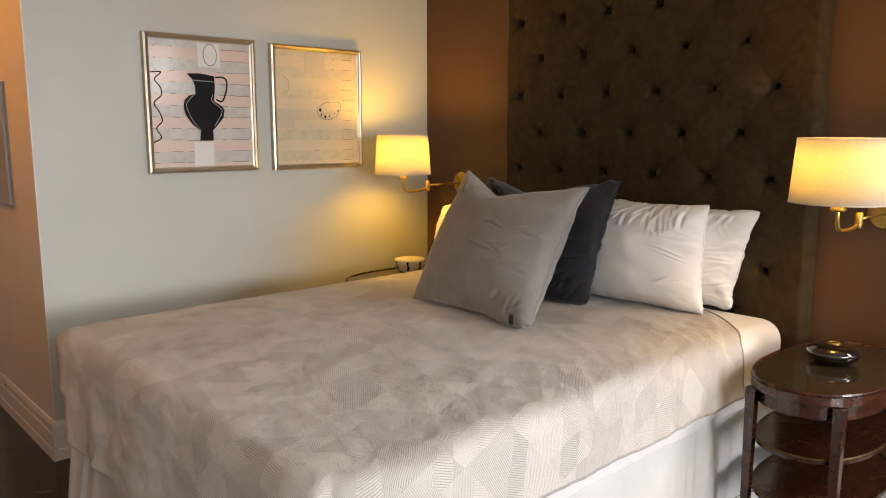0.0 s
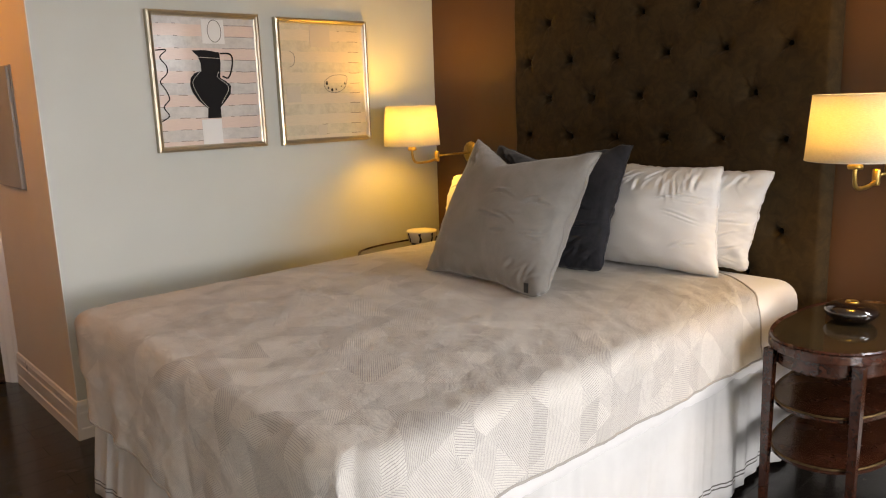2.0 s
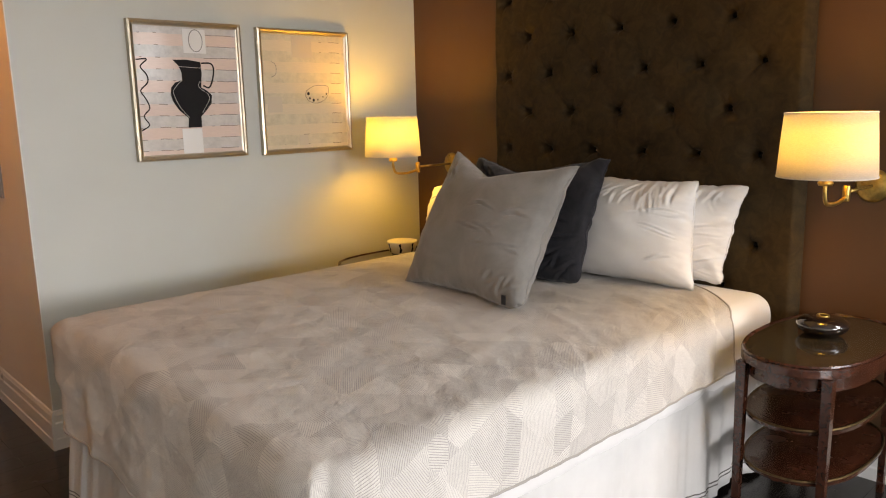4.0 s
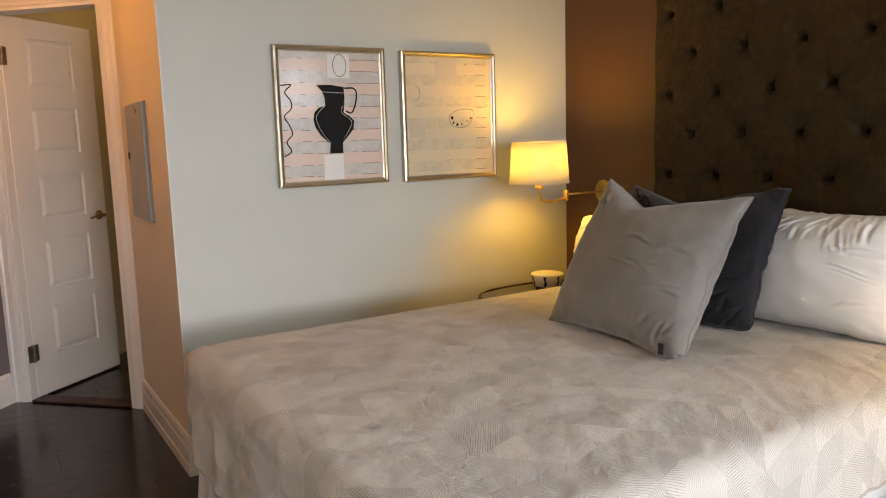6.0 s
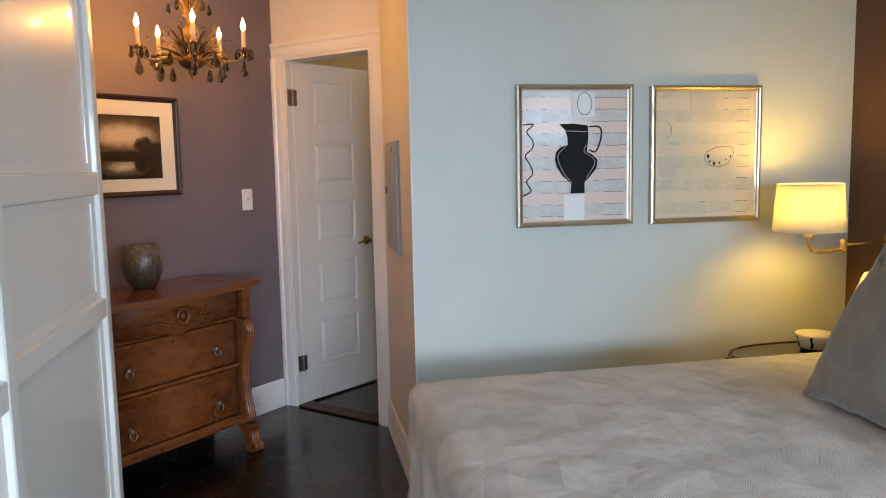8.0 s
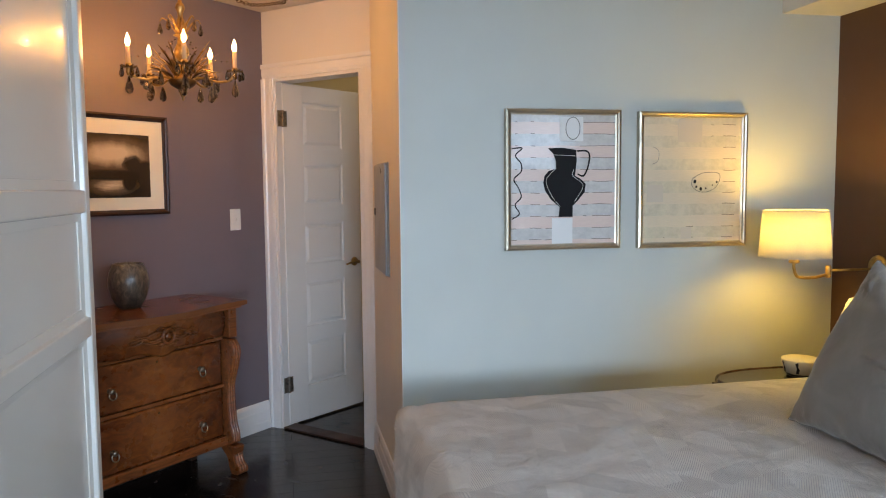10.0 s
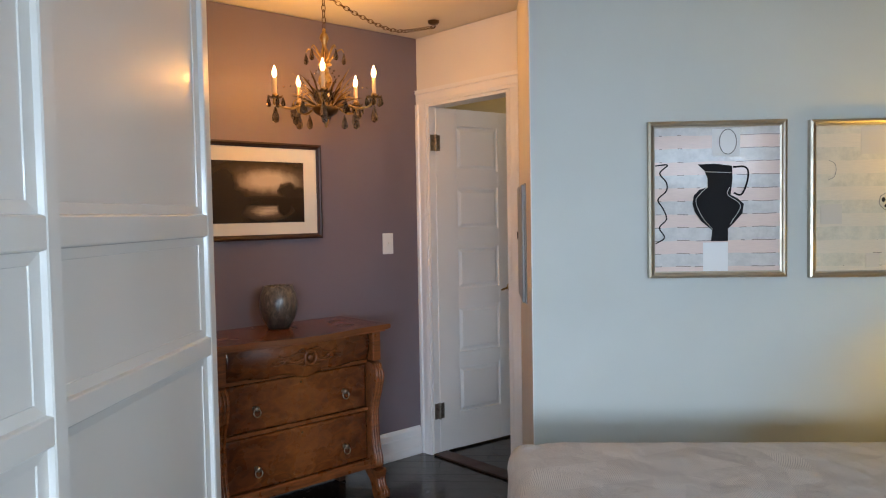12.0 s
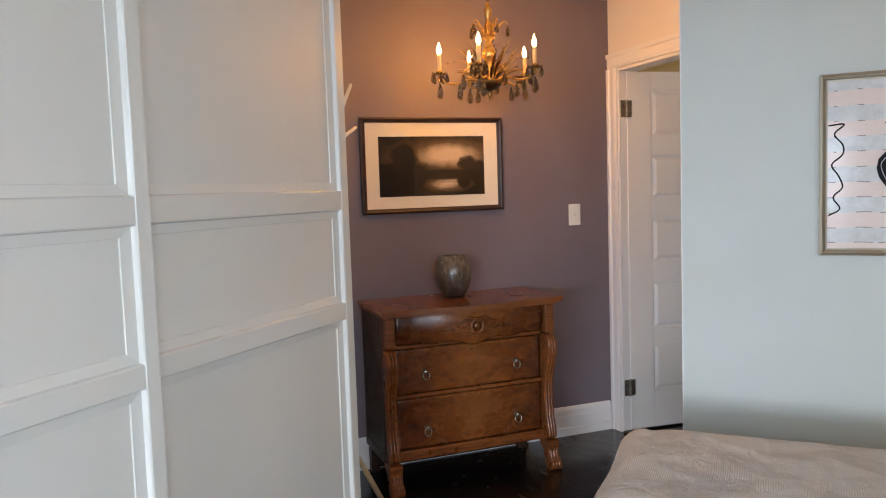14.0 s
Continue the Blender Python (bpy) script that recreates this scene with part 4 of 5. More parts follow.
def wall_lamp(mount, sx):
    x, y, z = mount
    t = thing("wall_lamp", pose(x, y, z), "brass swing-arm wall lamp with a lit cream linen shade", "wall lamp", "pair of bedside lamps")
    dx = sx - x
    plate = part("wall_plate", lathe([(0, 0.016), (0.018, 0.015), (0.048, 0.010), (0.056, 0.004), (0.058, 0.0), (0, 0)], 32), MAT["brass"], t, "round brass backplate", True)
    plate.matrix_local = pose(0, 0, 0, 0, -90, 0)
    part("arm", tube([(-0.01, 0, 0), (-0.245, 0, 0)], 0.0055, 10), MAT["brass"], t, smooth=True)
    part("knuckle", lathe([(0, -0.026), (0.010, -0.026), (0.012, -0.022), (0.012, 0.022), (0.010, 0.026), (0, 0.026)], 16, center=(-0.245, 0, -0.004)), MAT["brass"], t, smooth=True)
    part("elbow", tube(curve_points([(-0.25, 0, -0.018), (-0.32, 0, -0.028), (dx + 0.02, 0, -0.022), (dx, 0, 0.012), (dx, 0, 0.045)], 8), 0.0065, 10), MAT["brass"], t, smooth=True)
    part("socket", lathe([(0, 0.036), (0.020, 0.036), (0.023, 0.044), (0.019, 0.05), (0.016, 0.085), (0, 0.086)], 20, center=(dx, 0, 0)), MAT["brass"], t, smooth=True)
    bm = lathe([(0.140, 0.062), (0.1355, 0.127), (0.131, 0.192), (0.126, 0.256), (0.1245, 0.256), (0.1295, 0.192), (0.134, 0.127), (0.1385, 0.062), (0.140, 0.062)], 48, center=(dx, 0, 0))
    part("shade", bm, MAT["shade"], t, "glowing cream linen drum shade", True)
    for r, zz in ((0.1395, 0.064), (0.1258, 0.254)):
        part("shade_rim", tube([(dx + r * math.cos(k * math.pi / 24), r * math.sin(k * math.pi / 24), zz) for k in range(48)], 0.0022, 6, closed=True), MAT["tape"], t)
    for k in range(3):
        a = 2 * math.pi * k / 3 + 0.4
        part("shade_spoke", tube([(dx, 0, 0.225), (dx + 0.125 * math.cos(a), 0.125 * math.sin(a), 0.235)], 0.0018, 6), MAT["brass"], t)
    part("bulb", lathe([(0, 0.086), (0.012, 0.088), (0.016, 0.10), (0.026, 0.125), (0.028, 0.14), (0.02, 0.158), (0, 0.165)], 18, center=(dx, 0, 0)), glow("warm_bulb", (1.0, 0.72, 0.4), 6), t, smooth=True).visible_shadow = False
    return t


wall_lamp((1.573, LAMP_L[1], 1.050), LAMP_L[0])
wall_lamp((1.573, LAMP_R[1], 1.050), LAMP_R[0])


# ---- pictures ----
def flat(poly, mat, parent, name, y, h=0.0012):
    """A thin layer of paint: an outline in x and z on the front of a picture."""
    return part(name, prism(poly, y - h, y, "y"), mat, parent)


def stroke(pts, r, mat, parent, name, y):
    return part(name, tube(curve_points([(p[0], y, p[1]) for p in pts], 5), r, 5), mat, parent)


def frame_bars(t, w, h, bar, depth, mat, proud=0.0):
    """Four mitred bars with a stepped face; the back lies at y = 0 and the face looks to -y."""
    prof = [(0, 0), (0, -depth), (bar * 0.35, -depth - proud), (bar * 0.62, -depth), (bar * 0.75, -depth + 0.006), (bar, -depth + 0.008), (bar, 0)]
    for k in range(4):
        bm = bmesh.new()
        half_long, half_short = (w / 2, h / 2) if k % 2 == 0 else (h / 2, w / 2)
        ends = []
        for s in (-1, 1):
            ends.append([bm.verts.new((s * (half_long - d), y, -(half_short - d))) for d, y in prof])
        a, b = ends
        bm.faces.new(a), bm.faces.new(b)
        for i in range(len(prof)):
            j = (i + 1) % len(prof)
            bm.faces.new((a[i], a[j], b[j], b[i]))
        o = part("frame_bar", bm, mat, t)
        o.matrix_local = pose(0, 0, 0, 0, 90 * k, 0)


def jug_picture():
    w, h = 0.508, 0.585
    t = thing("framed_picture", pose(0.2525, 0.03, 1.4395), "framed painting of a black jug on pink and grey boards", "picture", "two framed pictures")
    frame_bars(t, w, h, 0.024, 0.028, MAT["champagne"], 0.003)
    part("painting", box(-w / 2 + .02, w / 2 - .02, -0.018, -0.002, -h / 2 + .02, h / 2 - .02), MAT["art_jug"], t)
    P = lambda x, y: ((x - 1040.5) * 0.00241, (319 - y) * 0.0023)
    y = -0.0185
    flat([P(1033, 249), P(1076, 249), P(1076, 205), P(1033, 205)], MAT["pale_patch"], t, "painted_patch", y)
    flat([P(1019, 438), P(1057, 438), P(1057, 389), P(1019, 389)], MAT["pale_patch"], t, "painted_patch", y)
    jug = [(1011, 262), (1037, 261), (1063, 265), (1064, 285), (1061, 312), (1072, 318), (1081, 327), (1079, 342), (1066, 358), (1057, 367), (1057, 387), (1031, 387),
           (1033, 369), (1016, 354), (1006, 338), (1003, 325), (1005, 312), (1013, 303), (1026, 299), (1026, 285), (1021, 272)]
    flat([P(*p) for p in jug], MAT["ink"], t, "painted_jug", y - 0.0014)
    stroke([P(*p) for p in ((1065, 267), (1082, 267), (1088, 276), (1085, 296), (1077, 312), (1066, 309))], 0.0035, MAT["ink"], t, "painted_handle", y - 0.001)
    stroke([P(1057 + 13 * math.cos(a * math.pi / 8), 226 + 20 * math.sin(a * math.pi / 8)) for a in range(17)], 0.0016, MAT["ink_soft"], t, "painted_oval", y - 0.0014)
    stroke([P(*p) for p in ((946, 263), (965, 262), (953, 275), (963, 290), (963, 304), (950, 318), (958, 333), (963, 350), (952, 364), (960, 380), (946, 390))], 0.0026, MAT["ink"], t, "painted_squiggle", y)
    stroke([P(*p) for p in ((1021, 274), (1062, 276))], 0.001, MAT["chalk"], t, "chalk_line", y - 0.0028)
    stroke([P(*p) for p in ((1026, 299), (1016, 308), (1008, 322), (1018, 348), (1034, 368))], 0.001, MAT["chalk"], t, "chalk_line", y - 0.0028)
    stroke([P(*p) for p in ((1059, 300), (1057, 312), (1076, 330), (1060, 360))], 0.001, MAT["chalk"], t, "chalk_line", y - 0.0028)


def bowl_picture():
    w, h = 0.515, 0.585
    t = thing("framed_picture", pose(0.8475, 0.03, 1.4345), "framed painting of a pencilled bowl on pale beige boards", "picture", "two framed pictures")
    frame_bars(t, w, h, 0.024, 0.028, MAT["champagne"], 0.003)
    part("painting", box(-w / 2 + .02, w / 2 - .02, -0.018, -0.002, -h / 2 + .02, h / 2 - .02), MAT["art_bowl"], t)
    P = lambda x, y: ((x - 1280) * 0.00241, (321 - y) * 0.0023)
    y = -0.0185
    flat([P(1250, 250), P(1297, 250), P(1297, 207), P(1250, 207)], MAT["tan_patch"], t, "painted_patch", y)
    flat([P(1190, 362), P(1222, 362), P(1222, 330), P(1190, 330)], MAT["tan_patch"], t, "painted_patch", y)
    flat([P(1258, 432), P(1278, 432), P(1278, 410), P(1258, 410)], MAT["tan_patch"], t, "painted_patch", y)
    stroke([P(*p) for p in ((1280, 318), (1300, 308), (1330, 308), (1334, 320), (1325, 336), (1306, 344), (1288, 341), (1278, 330), (1280, 318))], 0.0013, MAT["ink_soft"], t, "pencilled_bowl", y)
    for x, z, s in ((1284, 324, 4), (1287, 334, 2.6), (1296, 338, 3.6), (1306, 337, 2), (1319, 331, 1.6), (1328, 325, 2.4)):
        flat([P(x + s * 0.7 * math.cos(a), z + s * math.sin(a)) for a in (k * math.pi / 5 for k in range(10))], MAT["ink"], t, "painted_seed", y - 0.001)
    stroke([P(*p) for p in ((1202, 259), (1211, 265), (1213, 275), (1210, 286), (1201, 291))], 0.0011, MAT["ink_soft"], t, "pencilled_arc", y)


jug_picture()
bowl_picture()

pic = thing("framed_picture", A @ Matrix.Translation((-0.680, ALC_Y, 1.532)), "dusk landscape print in a cream mat and dark wood frame", "picture")
frame_bars(pic, 0.770, 0.482, 0.026, 0.024, MAT["frame_wood"], 0.004)
part("mat_board", box(-0.365, 0.365, -0.012, -0.002, -0.221, 0.221), MAT["mat_board"], pic, "wide cream mat board")
part("print", box(-0.291, 0.282, -0.0135, -0.0122, -0.156, 0.146), MAT["landscape"], pic)


# ---- wardrobe ----
def wardrobe():
    y0, y1, h = -2.42, -0.505, 2.30
    t = thing("wardrobe", pose(0, 0, 0), "large white wardrobe with two glossy panelled sliding doors", "wardrobe")
    mat = MAT["wardrobe"]
    part("side_panel", box(-2.10, -1.53, y1 - 0.018, y1, 0.0, h, 0.002), mat, t)
    part("side_panel", box(-2.10, -1.53, y0, y0 + 0.018, 0.0, h, 0.002), mat, t)
    part("top_panel", box(-2.10, -1.53, y0 + 0.018, y1 - 0.018, h - 0.02, h), mat, t)
    part("bottom_panel", box(-2.10, -1.53, y0 + 0.018, y1 - 0.018, 0.06, 0.08), mat, t)
    part("back_panel", box(-2.098, -2.09, y0 + 0.018, y1 - 0.018, 0.08, h - 0.02), mat, t)
    part("top_track", box(-1.53, -1.44, y0, y1, h - 0.012, h + 0.01, 0.002), MAT["steel"], t)
    part("bottom_track", box(-1.53, -1.44, y0, y1, 0.0, 0.012, 0.002), MAT["steel"], t)
    rail_z = [(0.02, 0.085), (0.968, 1.026), (1.345, 1.411), (2.225, 2.285)]
    for a, b, face in ((-1.50, -0.497, -1.487), (-2.42, -1.443, -1.447)):
        d = part("sliding_door", box(face - 0.030, face - 0.020, a + 0.01, b - 0.01, 0.02, 2.285), mat, t, "white gloss panelled sliding door")
        for lo, hi in rail_z:
            poly = [(face - 0.0205, lo - 0.028), (face - 0.0165, lo - 0.027), (face - 0.013, lo - 0.003), (face - 0.002, lo), (face, lo + 0.003), (face, hi - 0.003), (face - 0.002, hi), (face - 0.013, hi + 0.003), (face - 0.0165, hi + 0.028), (face - 0.0205, hi + 0.029)]
            bm = bmesh.new()
            ends = [[bm.verts.new((p[0], y, p[1])) for p in poly] for y in (a + 0.046, b - 0.046)]
            bm.faces.new(ends[0]), bm.faces.new(ends[1])
            for i in range(len(poly)):
                j = (i + 1) % len(poly)
                bm.faces.new((ends[0][i], ends[0][j], ends[1][j], ends[1][i]))
            part("rail", bm, mat, d)
        for y, s in ((a, 1), (b, -1)):
            poly = [(face - 0.03, y), (face - 0.001, y), (face + 0.002, y + s * 0.003), (face + 0.002, y + s * 0.043), (face - 0.001, y + s * 0.047),
                    (face - 0.013, y + s * 0.050), (face - 0.0165, y + s * 0.080), (face - 0.0205, y + s * 0.081), (face - 0.03, y + s * 0.081)]
            part("stile", prism(poly, 0.012, 2.287, "z"), mat, d)
    return t


m = Mat("white_gloss_lacquer")
v = m.coords()
col = m.ramp(m.noise(v, 1.1, 2), [(0.3, (0.68, 0.645, 0.58)), (0.7, (0.71, 0.675, 0.61))])
specks = m.math("GREATER_THAN", m.noise(v, 38, 1), 0.86)
col = m.mix(specks, col, (0.80, 0.79, 0.76))
MAT["wardrobe"] = m.out(col, 0.36, bump=m.noise(v, 7, 2), dist=0.0012, strength=0.05, Coat_Weight=0.6, Coat_Roughness=0.06)
wardrobe()

for base, tip in (((-1.58, 1.545), (-1.563, -0.295, 1.646)), ((-1.61, 1.46), (-1.577, -0.295, 1.805))):
    peg = thing("coat_peg", pose(base[0], -0.504, base[1]), "white slanted coat peg on the wardrobe's side", "coat peg", "coat pegs")
    part("peg_plate", box(-0.012, 0.012, 0.0, 0.005, -0.03, 0.03, 0.002), MAT["plastic"], peg)
    part("peg_arm", tube([(0, 0.004, 0), (tip[0] - base[0], tip[1] + 0.504, tip[2] - base[1])], 0.008, 8, taper=0.8), MAT["plastic"], peg, smooth=True)

pole = thing("wooden_pole", pose(0, 0, 0), "pale round wooden pole leaning on the wardrobe's side", "pole")
part("shaft", tube([(-1.56, -0.08, 0.0), (-1.60, -0.49, 0.62)], 0.011, 10), MAT["stick"], pole, smooth=True)


# ---- dresser ----
def dresser():
    t = thing("dresser", A @ Matrix.Translation((-0.655, ALC_Y - 0.018, 0)), "antique walnut three-drawer dresser with carved scroll posts and ring pulls", "dresser")

    def bow(x, amount):
        c = math.cos(math.pi * x / 0.62)
        return amount * (max(0, c) ** 1.4 - 0.25 * max(0, -c))

    n = 40
    xs = [-0.458 + 0.916 * i / n for i in range(n + 1)]
    outline = [(x, -0.448 - bow(x, 0.05)) for x in xs] + [(0.458, 0.0), (-0.458, 0.0)]
    bm = prism(outline, 0.846, 0.870, "z")
    bmesh.ops.bevel(bm, geom=[e for e in bm.edges if abs(e.verts[0].co.z - e.verts[1].co.z) < 1e-5], offset=0.006, segments=3, profile=0.5, affect="EDGES")
    part("dresser_top", bm, MAT["walnut_top"], t, "polished top with a serpentine front")
    under = [(x * 0.975, -0.418 - bow(x, 0.05)) for x in xs] + [(0.447, -0.004), (-0.447, -0.004)]
    part("top_moulding", prism(under, 0.832, 0.8455, "z"), MAT["walnut"], t)
    for s in (-1, 1):
        a, b = sorted((s * 0.418, s * 0.438))
        # sides turned from the light: shade put into a darker walnut
        part("side", box(a, b, -0.33, -0.004, 0.14, 0.832, 0.003), MAT["walnut_dark_and_shaded"], t)
        part("side_moulding", box(a - 0.004, b + 0.004, -0.325, -0.004, 0.14, 0.185, 0.004), MAT["walnut_dark_and_shaded"], t)
    # back board, lengthened almost to the floor to stand for the shade underneath
    part("back_board", box(-0.417, 0.417, -0.014, -0.005, 0.01, 0.83), MAT["walnut_dark_and_shaded"], t)
    part("carcass", box(-0.417, 0.417, -0.305, -0.015, 0.18, 0.83), MAT["walnut_dark_and_shaded"], t)
    for z0, z1 in ((0.435, 0.452), (0.672, 0.69)):
        part("drawer_divider", box(-0.382, 0.382, -0.392, -0.361, z0, z1, 0.003), MAT["walnut"], t)
    part("base_rail", box(-0.417, 0.417, -0.40, -0.361, 0.14, 0.188, 0.006), MAT["walnut"], t)

    # upper drawer: bowed, with a scalloped lower edge
    def upper(a, b):
        x = -0.379 + 0.758 * a
        drop = 0.022 * math.exp(-(x / 0.055) ** 2) + 0.006 * math.cos(x * 30) * math.exp(-((abs(x) - 0.16) / 0.09) ** 2)
        lo = 0.690 - drop
        z = lo + (0.831 - lo) * b
        return x, -0.412 - bow(x, 0.045) - 0.014 * math.sin(b * math.pi) + 0.012 * (1 - b), z

    d = part("drawer", sheet(upper, 60, 14, 0.02), MAT["burl"], t, "bowed burl-veneer drawer with carved spray", True)
    yc = -0.486
    part("carved_rosette", tube([(0.030 * math.cos(k * math.pi / 9), yc, 0.765 + 0.033 * math.sin(k * math.pi / 9)) for k in range(18)], 0.0085, 8, closed=True), MAT["walnut"], d, smooth=True)
    bm = lathe([(0, 0.008), (0.012, 0.006), (0.017, 0.0), (0, 0.0)], 16)
    o = part("carved_boss", bm, MAT["walnut"], d, smooth=True)
    o.matrix_local = Matrix.Translation((0, yc + 0.004, 0.765)) @ pose(0, 0, 0, 90, 0, 0)
    for s in (-1, 1):
        for pts, r in ((((0.02, 0.765), (0.06, 0.752), (0.10, 0.764), (0.15, 0.758)), 0.0055), (((0.03, 0.748), (0.07, 0.742), (0.10, 0.750)), 0.005),
                       (((0.02, 0.785), (0.05, 0.79), (0.085, 0.776), (0.13, 0.777)), 0.0045), (((0.012, 0.742), (0.03, 0.728), (0.045, 0.735)), 0.005),
                       (((0.08, 0.762), (0.105, 0.774), (0.125, 0.788)), 0.0045), (((0.10, 0.757), (0.125, 0.745), (0.148, 0.744)), 0.0045), (((0.01, 0.797), (0.03, 0.806), (0.048, 0.799)), 0.005)):
            line = [(s * p[0] * 1.2, -0.418 - bow(p[0] * 1.2, 0.045) - 0.019, p[1]) for p in pts]
            part("carved_leaf", tube(curve_points(line, 5), r * 1.6, 6, taper=0.35), MAT["walnut"], d, smooth=True)

    def pull(x, z, parent, y):
        k = part("drawer_pull", lathe([(0, 0.0), (0.012, 0.0), (0.013, 0.003), (0.006, 0.006), (0.006, 0.012), (0.012, 0.018), (0.013, 0.024), (0.008, 0.029), (0, 0.030)], 18), MAT["pull"], parent, "silvered knob with a hanging ring", True)
        k.matrix_local = Matrix.Translation((x, y, z)) @ pose(0, 0, 0, 90, 0, 0)
        ring = [(0.017 * math.cos(a * math.pi / 10), -0.017 + 0.018 * math.sin(a * math.pi / 10), 0.024 - 0.004 * math.sin(a * math.pi / 10)) for a in range(20)]
        part("ring", tube(ring, 0.0032, 8, closed=True), MAT["pull"], k, smooth=True)

    for z0, z1, kz in ((0.455, 0.669, 0.557), (0.191, 0.432, 0.287)):
        def front(a, b, z0=z0, z1=z1):
            x = -0.379 + 0.758 * a
            e = min(a, 1 - a, (b * 0.3), (1 - b) * 0.3)
            return x, -0.386 - 0.010 * math.cos(math.pi * x / 0.758) + 0.006 * max(0, 1 - e / 0.008), z0 + (z1 - z0) * b
        d = part("drawer", sheet(front, 80, 30, 0.018), MAT["burl"], t, "flame-figured burl drawer front", True)
        pull(-0.236, kz, d, -0.391)
        pull(0.236, kz, d, -0.391)
        esc = part("keyhole", lathe([(0, 0.0), (0.006, 0.0), (0.005, 0.0015), (0, 0.002)], 12), MAT["bronze_dark"], d)
        esc.matrix_local = Matrix.Translation((0, -0.397, z1 - 0.03)) @ pose(0, 0, 0, 90, 0, 0)

    # scroll posts, drawn as side profiles (y, z)
    post = curve_points([(-0.37, 0.14, 0), (-0.430, 0.15, 0), (-0.436, 0.19, 0), (-0.418, 0.26, 0), (-0.410, 0.36, 0), (-0.411, 0.44, 0), (-0.428, 0.50, 0), (-0.452, 0.57, 0),
                         (-0.456, 0.625, 0), (-0.436, 0.665, 0), (-0.415, 0.675, 0), (-0.37, 0.68, 0)], 5)
    for s in (-1, 1):
        a, b = sorted((s * 0.384, s * 0.436))
        part("post", prism([(p.x, p.y) for p in post], a, b, "x", 0.0), MAT["walnut"], t, "carved scroll corner post")
        for k in (0.22, 0.5, 0.78):
            x = a + (b - a) * k
            part("post_reed", tube([(x, p.x - 0.001, p.y) for p in post[6:-8]], 0.0075, 6), MAT["walnut"], t, smooth=True)
        part("post_head", box(a + 0.002, b - 0.002, -0.438, -0.37, 0.684, 0.831, 0.006), MAT["walnut"], t)
        for kk in range(3):
            part("carved_acanthus", tube(curve_points([((a + b) / 2 + (kk - 1) * 0.017, -0.436, 0.66), ((a + b) / 2 + (kk - 1) * 0.018, -0.460, 0.61), ((a + b) / 2 + (kk - 1) * 0.012, -0.444, 0.55)], 5), 0.009, 6, taper=0.4), MAT["walnut"], t, smooth=True)
        foot = curve_points([(-0.36, 0.139, 0), (-0.45, 0.139, 0), (-0.446, 0.10, 0), (-0.452, 0.06, 0), (-0.474, 0.042, 0), (-0.482, 0.014, 0), (-0.466, 0.0, 0), (-0.43, 0.0, 0),
                             (-0.415, 0.03, 0), (-0.40, 0.08, 0), (-0.36, 0.12, 0)], 5)
        part("front_foot", prism([(p.x, p.y) for p in foot], a - 0.004, b + 0.004, "x"), MAT["walnut"], t, "scrolled paw foot")
        for k in (0.2, 0.5, 0.8):
            x = a + (b - a) * k
            part("foot_toe", tube(curve_points([(x, -0.447, 0.10), (x, -0.458, 0.060), (x, -0.478, 0.034), (x, -0.476, 0.014)], 5), 0.010, 8), MAT["walnut"], t, smooth=True)
        part("back_foot", box(a + 0.005, b - 0.005, -0.06, -0.01, 0.0, 0.139, 0.004), MAT["walnut_dark_and_shaded"], t)
    # the drawers, posts and feet stand back below the overhanging top
    for o in t.children:
        if o.name.split(".")[0] in ("drawer_divider", "base_rail", "drawer", "post", "post_reed", "post_head", "carved_acanthus", "front_foot", "foot_toe"):
            o.location.y += 0.055
            o.location.x += 0.004
    return t


MAT["walnut_top"] = wood("polished_walnut_top", (0.165, 0.052, 0.017), (0.205, 0.068, 0.023), rough=0.2, coat=0.4, scale=(2, 45, 45), relief=0.05)


def veneer():
    """Book-matched walnut veneer: a pale mottled arch in the middle and dark swirling ends."""
    m = Mat("book_matched_veneer")
    v = m.coords()
    p = m.split(v)
    ax = m.math("ABSOLUTE", p[0])
    mirror = m.node("ShaderNodeCombineXYZ")
    m.link(ax, mirror.inputs[0]), m.link(p[1], mirror.inputs[1]), m.link(p[2], mirror.inputs[2])
    g = m.noise(m.stretch(mirror.outputs[0], (4.5, 4, 9)), 2.2, 6, 0.62, 1.6)
    arch = m.math("SUBTRACT", 1.0, m.math("MULTIPLY", ax, 3.0))
    f = m.math("ADD", m.math("MULTIPLY", g, 0.8), m.math("MULTIPLY", arch, 0.24))
    col = m.ramp(f, [(0.28, (0.060, 0.013, 0.0035)), (0.48, (0.155, 0.037, 0.0085)), (0.64, (0.26, 0.071, 0.016)), (0.80, (0.37, 0.120, 0.029))])
    fine = m.noise(m.stretch(v, (20, 20, 160)), 5, 3)
    col = m.mix(m.ramp(fine, [(0.45, (0, 0, 0)), (0.75, (0.25,) * 3)]), col, (0.06, 0.015, 0.005))
    return m.out(col, m.ramp(m.noise(v, 9, 4), [(0.3, (0.2,) * 3), (0.7, (0.34,) * 3)]), bump=fine, dist=0.0004, strength=0.2, Coat_Weight=0.15, Coat_Roughness=0.12)


MAT["burl"] = veneer()
MAT["pull"] = metal("tarnished_silver", (0.48, 0.42, 0.33), 0.28, 120)
dresser()

vase = thing("vase", A @ Matrix.Translation((-0.655, 1.618, 0.8705)), "mottled brown-grey stoneware vase on the dresser", "vase")
